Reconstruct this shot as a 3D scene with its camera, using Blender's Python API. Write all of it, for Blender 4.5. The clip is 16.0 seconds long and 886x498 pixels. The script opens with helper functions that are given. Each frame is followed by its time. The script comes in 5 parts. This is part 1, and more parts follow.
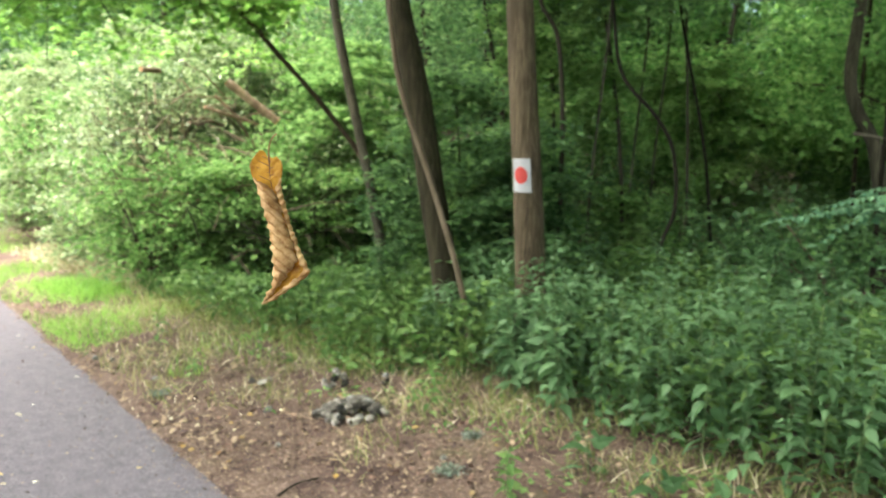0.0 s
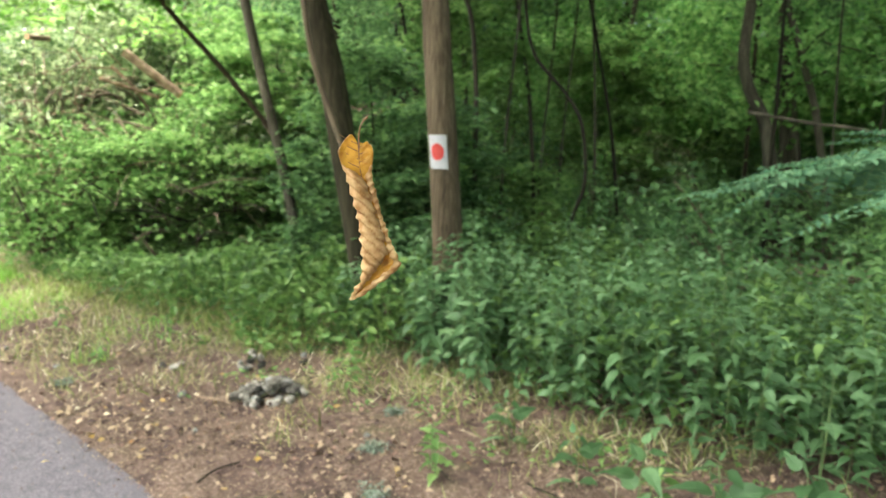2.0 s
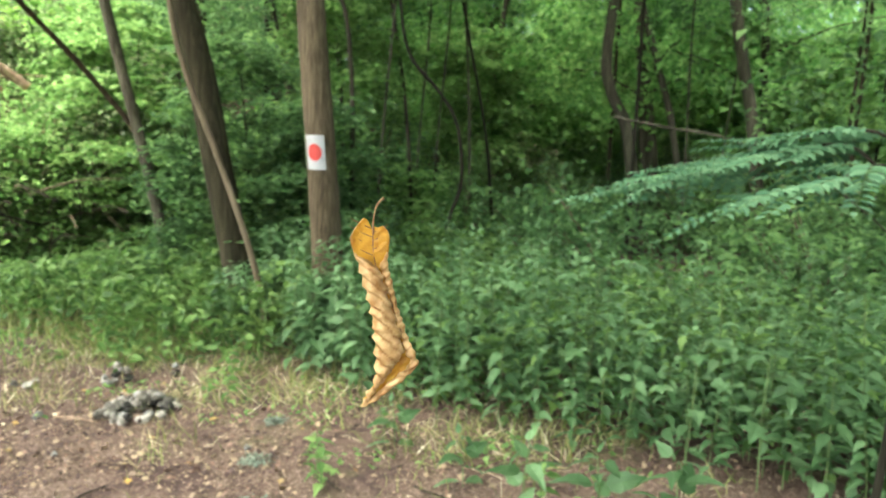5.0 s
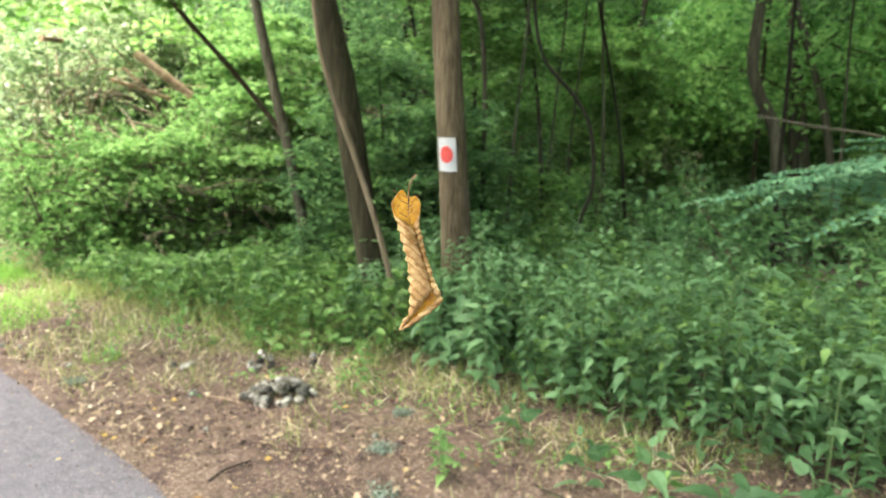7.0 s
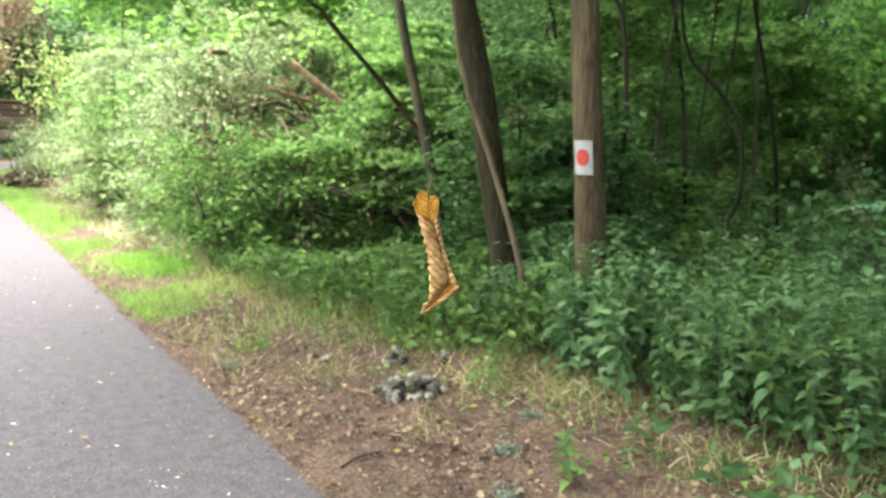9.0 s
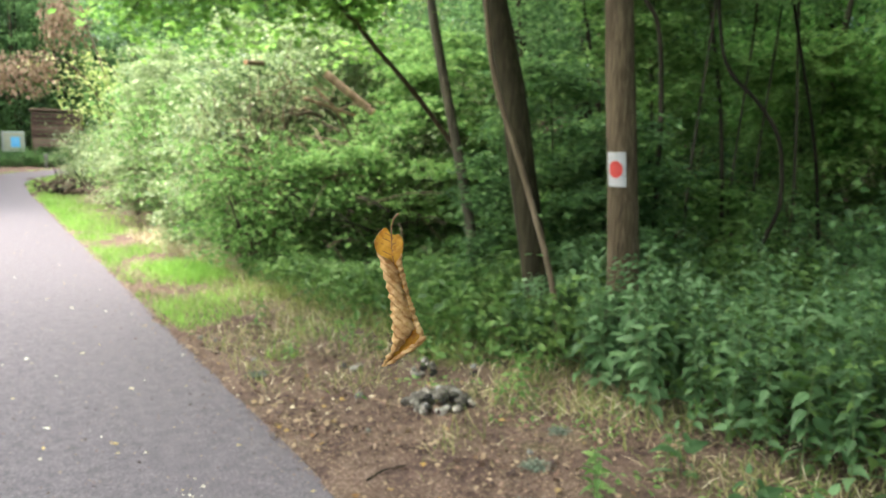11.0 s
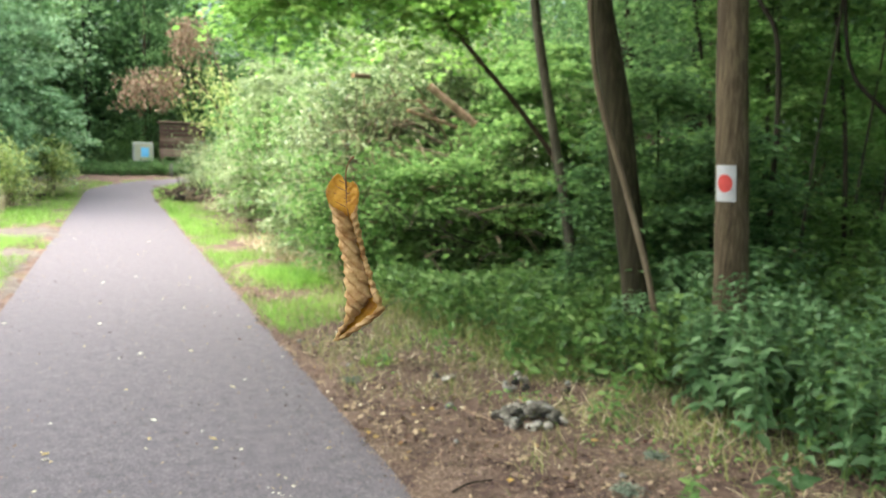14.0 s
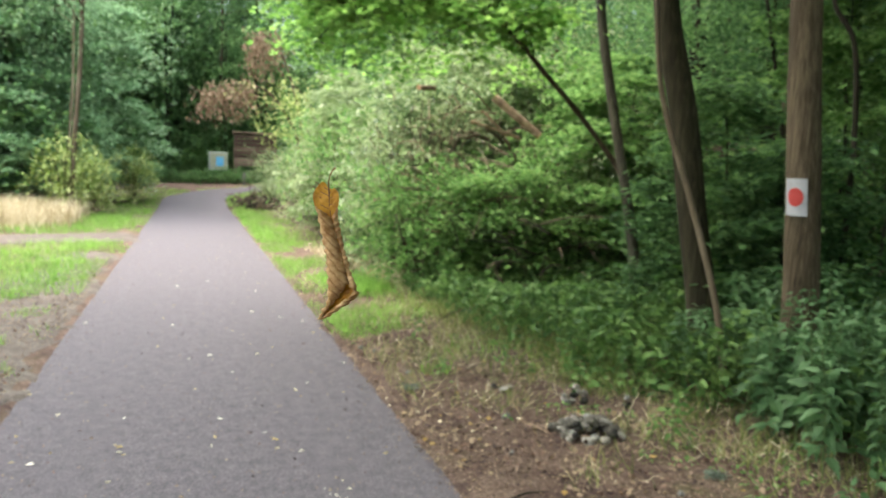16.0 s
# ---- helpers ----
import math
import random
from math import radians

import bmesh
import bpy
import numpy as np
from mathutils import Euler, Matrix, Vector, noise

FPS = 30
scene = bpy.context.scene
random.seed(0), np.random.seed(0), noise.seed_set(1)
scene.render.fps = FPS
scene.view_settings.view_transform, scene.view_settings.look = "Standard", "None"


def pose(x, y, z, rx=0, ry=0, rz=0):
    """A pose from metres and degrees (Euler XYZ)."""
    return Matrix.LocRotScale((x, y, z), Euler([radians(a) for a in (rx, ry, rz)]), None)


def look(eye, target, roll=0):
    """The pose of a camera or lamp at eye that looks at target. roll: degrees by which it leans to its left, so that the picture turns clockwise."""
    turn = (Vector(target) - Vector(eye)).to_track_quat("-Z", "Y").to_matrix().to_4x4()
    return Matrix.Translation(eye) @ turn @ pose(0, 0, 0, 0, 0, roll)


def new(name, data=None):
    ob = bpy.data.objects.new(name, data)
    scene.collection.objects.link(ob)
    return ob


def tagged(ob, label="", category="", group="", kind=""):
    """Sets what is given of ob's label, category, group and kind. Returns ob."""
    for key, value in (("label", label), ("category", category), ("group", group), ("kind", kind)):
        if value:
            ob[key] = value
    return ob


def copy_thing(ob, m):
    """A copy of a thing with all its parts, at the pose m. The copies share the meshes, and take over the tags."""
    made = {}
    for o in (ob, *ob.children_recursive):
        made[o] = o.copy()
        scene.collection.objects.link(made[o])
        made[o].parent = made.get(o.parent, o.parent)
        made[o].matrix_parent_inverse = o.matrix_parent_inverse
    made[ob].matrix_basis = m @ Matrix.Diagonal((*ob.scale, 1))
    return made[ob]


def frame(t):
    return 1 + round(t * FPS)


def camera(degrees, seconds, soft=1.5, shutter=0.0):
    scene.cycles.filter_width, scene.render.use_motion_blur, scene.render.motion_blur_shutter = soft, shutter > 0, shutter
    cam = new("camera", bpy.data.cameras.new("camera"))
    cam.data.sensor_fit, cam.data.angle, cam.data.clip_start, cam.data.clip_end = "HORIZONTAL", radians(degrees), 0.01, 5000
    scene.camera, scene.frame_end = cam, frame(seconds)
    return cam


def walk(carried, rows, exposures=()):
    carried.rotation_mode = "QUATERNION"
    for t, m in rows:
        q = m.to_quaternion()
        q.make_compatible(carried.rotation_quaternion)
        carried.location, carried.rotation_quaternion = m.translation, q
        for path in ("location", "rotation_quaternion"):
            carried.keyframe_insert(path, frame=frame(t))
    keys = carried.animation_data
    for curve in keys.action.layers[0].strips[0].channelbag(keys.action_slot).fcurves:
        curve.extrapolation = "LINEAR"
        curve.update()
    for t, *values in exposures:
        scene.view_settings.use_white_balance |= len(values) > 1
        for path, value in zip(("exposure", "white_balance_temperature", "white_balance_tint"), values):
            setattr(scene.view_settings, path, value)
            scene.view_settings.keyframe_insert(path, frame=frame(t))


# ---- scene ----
cam = camera(63.3, 16.0, soft=1.4)
cam.data.dof.use_dof = True
cam.data.dof.focus_distance = 0.23
cam.data.dof.aperture_fstop = 29.0
# seconds, x, y, z, yaw, pitch, lean to the right
ROWS = [
    (0.0, -1.3115, 0.0000, 1.5600, -39.976, -6.600, -0.832),
    (0.5, -1.3228, 0.0066, 1.5616, -40.718, -7.045, -0.565),
    (1.0, -1.3410, 0.0115, 1.5613, -41.743, -7.849, -0.518),
    (1.5, -1.3415, 0.0263, 1.5633, -44.380, -8.277, -0.639),
    (2.0, -1.3449, 0.0460, 1.5620, -47.224, -8.377, -0.983),
    (2.5, -1.3427, 0.0647, 1.5657, -48.467, -8.382, -1.123),
    (3.0, -1.3439, 0.0742, 1.5698, -50.199, -8.269, -1.107),
    (3.5, -1.3482, 0.0848, 1.5706, -53.261, -8.346, -1.252),
    (3.7, -1.3490, 0.0880, 1.5720, -54.442, -8.356, -1.337),
    (4.7, -1.3500, 0.0950, 1.5800, -57.312, -8.312, -1.554),
    (5.8, -1.3380, 0.0860, 1.5855, -55.652, -8.138, -1.584),
    (6.0, -1.3428, 0.0772, 1.5849, -54.355, -8.150, -1.531),
    (6.5, -1.3601, 0.0504, 1.5823, -49.478, -8.298, -1.191),
    (7.0, -1.3757, 0.0313, 1.5794, -46.645, -8.352, -1.222),
    (7.5, -1.3896, 0.0136, 1.5785, -44.864, -8.397, -1.677),
    (8.0, -1.3785, 0.0009, 1.5771, -41.405, -8.438, -1.618),
    (8.5, -1.3668, -0.0112, 1.5791, -39.090, -8.441, -1.365),
    (9.0, -1.3630, -0.0201, 1.5812, -35.491, -8.335, -1.001),
    (9.2, -1.3610, -0.0210, 1.5815, -34.227, -8.256, -0.971),
    (11.3, -1.3180, -0.0030, 1.5895, -32.129, -7.332, -1.411),
    (11.5, -1.3133, -0.0014, 1.5895, -30.429, -7.254, -1.406),
    (12.0, -1.3026, 0.0003, 1.5913, -28.739, -7.133, -1.243),
    (12.5, -1.2971, 0.0057, 1.5899, -27.727, -7.018, -1.215),
    (13.0, -1.2958, 0.0030, 1.5872, -27.191, -6.945, -1.280),
    (13.5, -1.2803, 0.0045, 1.5754, -26.089, -6.885, -1.505),
    (14.0, -1.2694, 0.0092, 1.5677, -24.651, -6.757, -1.905),
    (14.5, -1.2700, 0.0020, 1.5634, -22.530, -6.710, -2.413),
    (15.0, -1.2646, -0.0264, 1.5657, -21.106, -6.568, -2.641),
    (15.5, -1.2623, -0.0368, 1.5672, -20.231, -6.311, -2.589),
    (16.0, -1.2549, -0.0406, 1.5689, -19.439, -6.097, -2.329),
]
walk(cam, [(t, pose(x, y, z, 90 + pitch, 0, yaw) @ pose(0, 0, 0, 0, 0, -lean)) for t, x, y, z, yaw, pitch, lean in ROWS],
     exposures=[(0.0, 2.78, 6300, 5), (1.0, 2.82, 6300, 5), (2.0, 2.90, 6300, 5), (2.5, 3.09, 6300, 4), (3.0, 3.12, 6300, 4), (6.0, 3.2, 6300, 4), (7.5, 3.1, 6300, 5), (8.5, 2.80, 6300, 5), (9.0, 2.77, 6300, 5), (12.0, 2.42, 6230, 5), (14.0, 2.45, 6230, 5), (14.6, 2.43, 6230, 5), (15.5, 2.19, 6230, 5), (16.0, 2.12, 6230, 5)])

# ---- light: bright overcast sky ----
world = bpy.data.worlds.new("overcast_sky")
scene.world = world
world.use_nodes = True
wn, wl = world.node_tree.nodes, world.node_tree.links
sky = wn.new("ShaderNodeTexSky")
sky.sky_type, sky.sun_disc = "NISHITA", False
sky.sun_elevation, sky.sun_rotation = radians(63), radians(294)
sky.air_density, sky.dust_density, sky.ozone_density = 1.0, 8.0, 0.3
wn["Background"].inputs["Strength"].default_value = 0.15
wl.new(sky.outputs["Color"], wn["Background"].inputs["Color"])
sun_data = bpy.data.lights.new("sun", "SUN")
sun_data.energy, sun_data.angle, sun_data.color = 3.0, radians(140), (1.0, 0.96, 0.90)
sun = new("sun", sun_data)
sun.matrix_world = look((-18, 18, 40), (0, 10, 0))

# ---- materials ----
def material(name, colors, rough=0.8, scale=6.0, detail=6.0, bump=0.0, bump_scale=60.0, stretch=(1, 1, 1), spec=0.3, island=0.0, per_object=0.0, through_light=0.0, big=0.0, coords="Object"):
    """Noise between the given colours, a second large noise, relief, and chance per leaf or per object."""
    m = bpy.data.materials.new(name)
    m.use_nodes = True
    n, l = m.node_tree.nodes, m.node_tree.links
    bsdf = n["Principled BSDF"]
    tc, mp = n.new("ShaderNodeTexCoord"), n.new("ShaderNodeMapping")
    mp.inputs["Scale"].default_value = stretch
    l.new(tc.outputs[coords], mp.inputs["Vector"])
    nz = n.new("ShaderNodeTexNoise")
    nz.inputs["Scale"].default_value, nz.inputs["Detail"].default_value, nz.inputs["Roughness"].default_value = scale, detail, 0.65
    l.new(mp.outputs["Vector"], nz.inputs["Vector"])
    value = nz.outputs["Fac"]

    def add(source, weight):
        nonlocal value
        mul = n.new("ShaderNodeMath")
        mul.operation = "MULTIPLY_ADD"
        mul.inputs[1].default_value, = (weight,)
        off = n.new("ShaderNodeMath")
        off.operation = "SUBTRACT"
        l.new(source, off.inputs[0])
        off.inputs[1].default_value = 0.5
        l.new(off.outputs[0], mul.inputs[0])
        l.new(value, mul.inputs[2])
        value = mul.outputs[0]
    if island:
        add(n.new("ShaderNodeNewGeometry").outputs["Random Per Island"], island)
    if per_object:
        add(n.new("ShaderNodeObjectInfo").outputs["Random"], per_object)
    if big:
        nb = n.new("ShaderNodeTexNoise")
        nb.inputs["Scale"].default_value, nb.inputs["Detail"].default_value = scale * 0.13, 3.0
        l.new(mp.outputs["Vector"], nb.inputs["Vector"])
        add(nb.outputs["Fac"], big)
    ramp = n.new("ShaderNodeValToRGB")
    e = ramp.color_ramp.elements
    while len(e) < len(colors):
        e.new(0.5)
    for i, c in enumerate(colors):
        e[i].position = 0.25 + 0.5 * i / max(1, len(colors) - 1)
        e[i].color = (*c, 1)
    l.new(value, ramp.inputs["Fac"])
    l.new(ramp.outputs["Color"], bsdf.inputs["Base Color"])
    bsdf.inputs["Roughness"].default_value = rough
    bsdf.inputs["Specular IOR Level"].default_value = spec
    if bump:
        nb2 = n.new("ShaderNodeTexNoise")
        nb2.inputs["Scale"].default_value, nb2.inputs["Detail"].default_value = bump_scale, 5.0
        l.new(mp.outputs["Vector"], nb2.inputs["Vector"])
        bp = n.new("ShaderNodeBump")
        bp.inputs["Strength"].default_value, bp.inputs["Distance"].default_value = min(1.0, bump * 20), bump
        l.new(nb2.outputs["Fac"], bp.inputs["Height"])
        l.new(bp.outputs["Normal"], bsdf.inputs["Normal"])
    if through_light:
        tr, mix = n.new("ShaderNodeBsdfTranslucent"), n.new("ShaderNodeMixShader")
        l.new(ramp.outputs["Color"], tr.inputs["Color"])
        mix.inputs["Fac"].default_value = through_light
        l.new(bsdf.outputs["BSDF"], mix.inputs[1])
        l.new(tr.outputs["BSDF"], mix.inputs[2])
        l.new(mix.outputs["Shader"], n["Material Output"].inputs["Surface"])
    return m


LEAF_OAK = material("forest_leaf", [(0.064, 0.132, 0.052), (0.109, 0.208, 0.077), (0.190, 0.322, 0.116)], 0.5, 2.0, 2, spec=0.15, island=0.65, per_object=0.35, through_light=0.55)
LEAF_BUSH = material("bush_leaf", [(0.090, 0.152, 0.056), (0.184, 0.266, 0.106), (0.325, 0.396, 0.198)], 0.31, 2.0, 2, spec=0.6, island=0.8, per_object=0.35, through_light=0.45)
LEAF_GREY = material("grey_green_leaf", [(0.155, 0.272, 0.135), (0.255, 0.410, 0.215), (0.375, 0.545, 0.320)], 0.6, 2.0, 2, spec=0.15, island=0.7, per_object=0.2, through_light=0.4)
LEAF_BRIGHT = material("maple_leaf", [(0.090, 0.178, 0.050), (0.152, 0.280, 0.080), (0.245, 0.392, 0.128)], 0.5, 2.0, 2, spec=0.15, island=0.7, through_light=0.55)
# brighter copy of maple_leaf, daylight on the foliage put into its colour
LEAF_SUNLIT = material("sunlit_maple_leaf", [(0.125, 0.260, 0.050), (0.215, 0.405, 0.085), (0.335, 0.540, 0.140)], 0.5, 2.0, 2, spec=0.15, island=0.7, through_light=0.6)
# brighter leaf copy, the clearing's light painted into the colour
LEAF_GLADE_LIT = material("lit_glade_leaf", [(0.100, 0.225, 0.062), (0.185, 0.365, 0.105), (0.295, 0.490, 0.165)], 0.5, 2.0, 2, spec=0.15, island=0.7, through_light=0.6)
LEAF_NETTLE = material("nettle_leaf", [(0.060, 0.125, 0.048), (0.096, 0.186, 0.076), (0.155, 0.268, 0.124)], 0.5, 9.0, 4, spec=0.3, island=0.65, per_object=0.35, through_light=0.45)
LEAF_LOCUST = material("locust_leaflet", [(0.062, 0.145, 0.080), (0.104, 0.212, 0.114), (0.166, 0.298, 0.164)], 0.75, 3.0, 2, spec=0.12, island=0.5, through_light=0.45)
LEAF_LOW = material("ground_cover_leaf", [(0.055, 0.112, 0.030), (0.092, 0.178, 0.046), (0.158, 0.262, 0.074)], 0.6, 2.0, 2, spec=0.3, island=0.8, through_light=0.45)
LEAF_DEAD = material("withered_leaf", [(0.135, 0.090, 0.056), (0.215, 0.152, 0.098), (0.315, 0.235, 0.160)], 0.8, 3.0, 3, island=0.8, through_light=0.25)
LEAF_YELLOW = material("yellowing_leaf", [(0.230, 0.330, 0.080), (0.385, 0.480, 0.150), (0.550, 0.610, 0.265)], 0.6, 3.0, 3, island=0.8, through_light=0.35)
GRASS = material("grass_blade", [(0.105, 0.225, 0.030), (0.180, 0.365, 0.052), (0.290, 0.480, 0.100)], 0.55, 1.5, 3, island=0.6, through_light=0.4, big=0.6)
LICHEN = material("grey_lichen", [(0.075, 0.100, 0.070), (0.125, 0.155, 0.118), (0.200, 0.225, 0.185)], 0.85, 40.0, 3, island=0.7)
GRASS_DRY = material("dry_grass_blade", [(0.280, 0.225, 0.125), (0.480, 0.405, 0.255), (0.660, 0.590, 0.430)], 0.75, 1.5, 3, island=0.8, through_light=0.25)
SHADE_GRASS = material("shade_grass_blade", [(0.050, 0.098, 0.020), (0.092, 0.164, 0.036), (0.160, 0.250, 0.062)], 0.6, 1.5, 3, island=0.8, through_light=0.35, big=0.5)
VERGE_GRASS = material("verge_grass_blade", [(0.102, 0.135, 0.034), (0.180, 0.220, 0.060), (0.305, 0.315, 0.125)], 0.6, 1.5, 3, island=0.8, through_light=0.35, big=0.6)
LITTER = material("leaf_litter", [(0.050, 0.031, 0.026), (0.110, 0.068, 0.052), (0.205, 0.125, 0.090), (0.160, 0.118, 0.084), (0.270, 0.200, 0.130)], 0.8, 20.0, 3, island=1.1, bump=0.002)
LITTER_GOLD = material("yellow_fallen_leaf", [(0.170, 0.085, 0.025), (0.320, 0.205, 0.045), (0.250, 0.180, 0.095)], 0.7, 20.0, 3, per_object=0.9)
LITTER_PALE = material("fallen_road_leaf", [(0.40, 0.30, 0.12), (0.55, 0.50, 0.36), (0.66, 0.63, 0.54)], 0.7, 20.0, 3, per_object=0.9)
BARK = material("brown_bark", [(0.019, 0.014, 0.009), (0.053, 0.041, 0.026), (0.112, 0.089, 0.058)], 0.9, 62.0, 8, 0.02, 80.0, (1, 1, 0.045), 0.12, big=0.6)
BARK_GREY = material("grey_bark", [(0.020, 0.018, 0.013), (0.050, 0.046, 0.033), (0.105, 0.096, 0.072)], 0.9, 55.0, 8, 0.02, 70.0, (1, 1, 0.05), 0.12, big=0.6)
BARK_OLIVE = material("olive_bark", [(0.010, 0.008, 0.005), (0.024, 0.021, 0.012), (0.054, 0.047, 0.029)], 0.9, 40.0, 8, 0.02, 60.0, (1, 1, 0.06), 0.12, big=0.7)
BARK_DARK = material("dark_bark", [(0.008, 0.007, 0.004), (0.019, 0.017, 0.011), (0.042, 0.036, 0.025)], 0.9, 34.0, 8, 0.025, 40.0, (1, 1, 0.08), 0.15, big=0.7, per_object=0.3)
BARK_TAN = material("tan_bark", [(0.045, 0.034, 0.022), (0.092, 0.072, 0.047), (0.160, 0.130, 0.090)], 0.85, 9.0, 8, 0.006, 20.0, (1, 1, 0.2), 0.2, per_object=0.3)
BARK_PALE = material("pale_bark", [(0.110, 0.088, 0.055), (0.200, 0.165, 0.110), (0.300, 0.255, 0.180)], 0.85, 9.0, 8, 0.004, 20.0, (1, 1, 0.2), 0.2)
STEM_GREEN = material("green_stem", [(0.050, 0.085, 0.030), (0.085, 0.135, 0.045), (0.120, 0.180, 0.065)], 0.6, 12.0, 3)
LOG_BARK = material("peeling_log_bark", [(0.070, 0.045, 0.028), (0.200, 0.138, 0.092), (0.400, 0.300, 0.215)], 0.85, 9.0, 6, 0.005, 20.0, big=0.6)
WOOD_CUT = material("cut_wood", [(0.22, 0.115, 0.055), (0.31, 0.18, 0.095), (0.40, 0.26, 0.16)], 0.8, 14.0, 5, 0.004, 30.0)
TIMBER = material("weathered_timber", [(0.060, 0.038, 0.028), (0.120, 0.080, 0.060), (0.200, 0.145, 0.112)], 0.85, 5.0, 6, 0.004, 20.0, (0.2, 1, 1), per_object=0.5)
STONE = material("grey_stone", [(0.012, 0.011, 0.009), (0.095, 0.086, 0.072), (0.290, 0.270, 0.238)], 0.9, 30.0, 7, 0.006, 45.0, per_object=0.6)
STONE_PALE = material("pale_stone", [(0.075, 0.072, 0.066), (0.250, 0.244, 0.225)], 0.8, 14.0, 5, 0.004, 45.0)
ENAMEL = material("white_paint", [(0.200, 0.210, 0.225), (0.310, 0.320, 0.335)], 0.5, 18.0, 6, 0.001, 60.0)
RED = material("red_paint", [(0.250, 0.016, 0.014), (0.340, 0.028, 0.021)], 0.5, 18.0, 6, 0.001, 60.0)
PAPER = material("board_paper", [(0.320, 0.350, 0.320), (0.420, 0.440, 0.400)], 0.5, 3.0, 4)
BLUE = material("board_print_blue", [(0.08, 0.35, 0.70), (0.20, 0.52, 0.80)], 0.5, 5.0, 4)
OCHRE = material("board_print_ochre", [(0.290, 0.300, 0.210), (0.360, 0.370, 0.290)], 0.5, 5.0, 4)
STEEL = material("grey_post", [(0.12, 0.115, 0.11), (0.20, 0.195, 0.19)], 0.5, 10.0, 4)
SILK = material("spider_silk", [(0.7, 0.7, 0.7), (0.8, 0.8, 0.8)], 0.4, 10.0, 1)
ASPHALT = material("asphalt", [(0.036, 0.032, 0.037), (0.092, 0.083, 0.094), (0.190, 0.173, 0.192)], 0.9, 90.0, 10, 0.0015, 160.0, spec=0.15, big=0.2)


def ground_material():
    """Soil and leaf litter by the path, grass along its edges, gravel on the branching track, brown forest floor."""
    m = bpy.data.materials.new("verge_soil")
    m.use_nodes = True
    n, l = m.node_tree.nodes, m.node_tree.links
    bsdf = n["Principled BSDF"]
    bsdf.inputs["Roughness"].default_value, bsdf.inputs["Specular IOR Level"].default_value = 0.95, 0.1
    tc = n.new("ShaderNodeTexCoord")

    def noise_tex(scale, detail=6.0):
        t = n.new("ShaderNodeTexNoise")
        t.inputs["Scale"].default_value, t.inputs["Detail"].default_value, t.inputs["Roughness"].default_value = scale, detail, 0.7
        l.new(tc.outputs["Object"], t.inputs["Vector"])
        return t.outputs["Fac"]

    def ramp(fac, stops):
        r = n.new("ShaderNodeValToRGB")
        while len(r.color_ramp.elements) < len(stops):
            r.color_ramp.elements.new(0.5)
        for e, (p, c) in zip(r.color_ramp.elements, stops):
            e.position, e.color = p, (*c, 1)
        l.new(fac, r.inputs["Fac"])
        return r.outputs["Color"]

    def blend(fac, a, b):
        x = n.new("ShaderNodeMix")
        x.data_type = "RGBA"
        l.new(fac, x.inputs[0])
        l.new(a, x.inputs[6])
        l.new(b, x.inputs[7])
        return x.outputs[2]
    soil = ramp(noise_tex(16), [(0.3, (0.038, 0.025, 0.023)), (0.5, (0.076, 0.050, 0.043)), (0.7, (0.148, 0.102, 0.086))])
    litter = ramp(noise_tex(45), [(0.3, (0.055, 0.036, 0.028)), (0.5, (0.130, 0.090, 0.070)), (0.66, (0.26, 0.195, 0.155))])
    moss = ramp(noise_tex(30), [(0.3, (0.045, 0.055, 0.022)), (0.55, (0.10, 0.11, 0.045)), (0.72, (0.20, 0.17, 0.09))])
    mixa = ramp(noise_tex(2.6), [(0.42, (0, 0, 0)), (0.56, (1, 1, 1))])
    mixb = ramp(noise_tex(1.1, 6.0), [(0.56, (0, 0, 0)), (0.80, (1, 1, 1))])
    out = blend(mixb, blend(mixa, soil, litter), moss)
    l.new(out, bsdf.inputs["Base Color"])
    bp = n.new("ShaderNodeBump")
    bp.inputs["Distance"].default_value, bp.inputs["Strength"].default_value = 0.02, 0.8
    l.new(noise_tex(50), bp.inputs["Height"])
    l.new(bp.outputs["Normal"], bsdf.inputs["Normal"])
    return m


SOIL = ground_material()
GRAVEL = material("gravel_track", [(0.040, 0.032, 0.028), (0.085, 0.070, 0.060), (0.180, 0.156, 0.136)], 0.95, 40.0, 7, 0.01, 90.0, big=0.5)


# ---- mesh tools ----
def quads_mesh(name, verts, quads, mat, smooth=False):
    me = bpy.data.meshes.new(name)
    verts, quads = np.asarray(verts, float), np.asarray(quads, int)
    k = quads.shape[1]
    me.vertices.add(len(verts))
    me.vertices.foreach_set("co", verts.ravel())
    me.loops.add(quads.size)
    me.loops.foreach_set("vertex_index", quads.ravel())
    me.polygons.add(len(quads))
    me.polygons.foreach_set("loop_start", np.arange(0, quads.size, k))
    me.polygons.foreach_set("use_smooth", np.full(len(quads), smooth))
    me.materials.append(mat)
    me.update(calc_edges=True)
    me.validate()
    return me


def put(name, me, parent=None, label="", m=None):
    ob = new(name, me)
    if parent is not None:
        ob.parent = parent
    if m is not None:
        ob.matrix_basis = m
    if label:
        tagged(ob, label)
    return ob


def part(name, bm, mat, parent, label="", smooth=False):
    me = bpy.data.meshes.new(name)
    bm.to_mesh(me)
    bm.free()
    me.materials.append(mat)
    if smooth:
        me.polygons.foreach_set("use_smooth", [True] * len(me.polygons))
    return put(name, me, parent, label)


def thing(name, at, label, category, group="", kind=""):
    ob = new(name)
    ob.empty_display_size = 0.1
    ob.location = at
    return tagged(ob, label, category, group, kind)


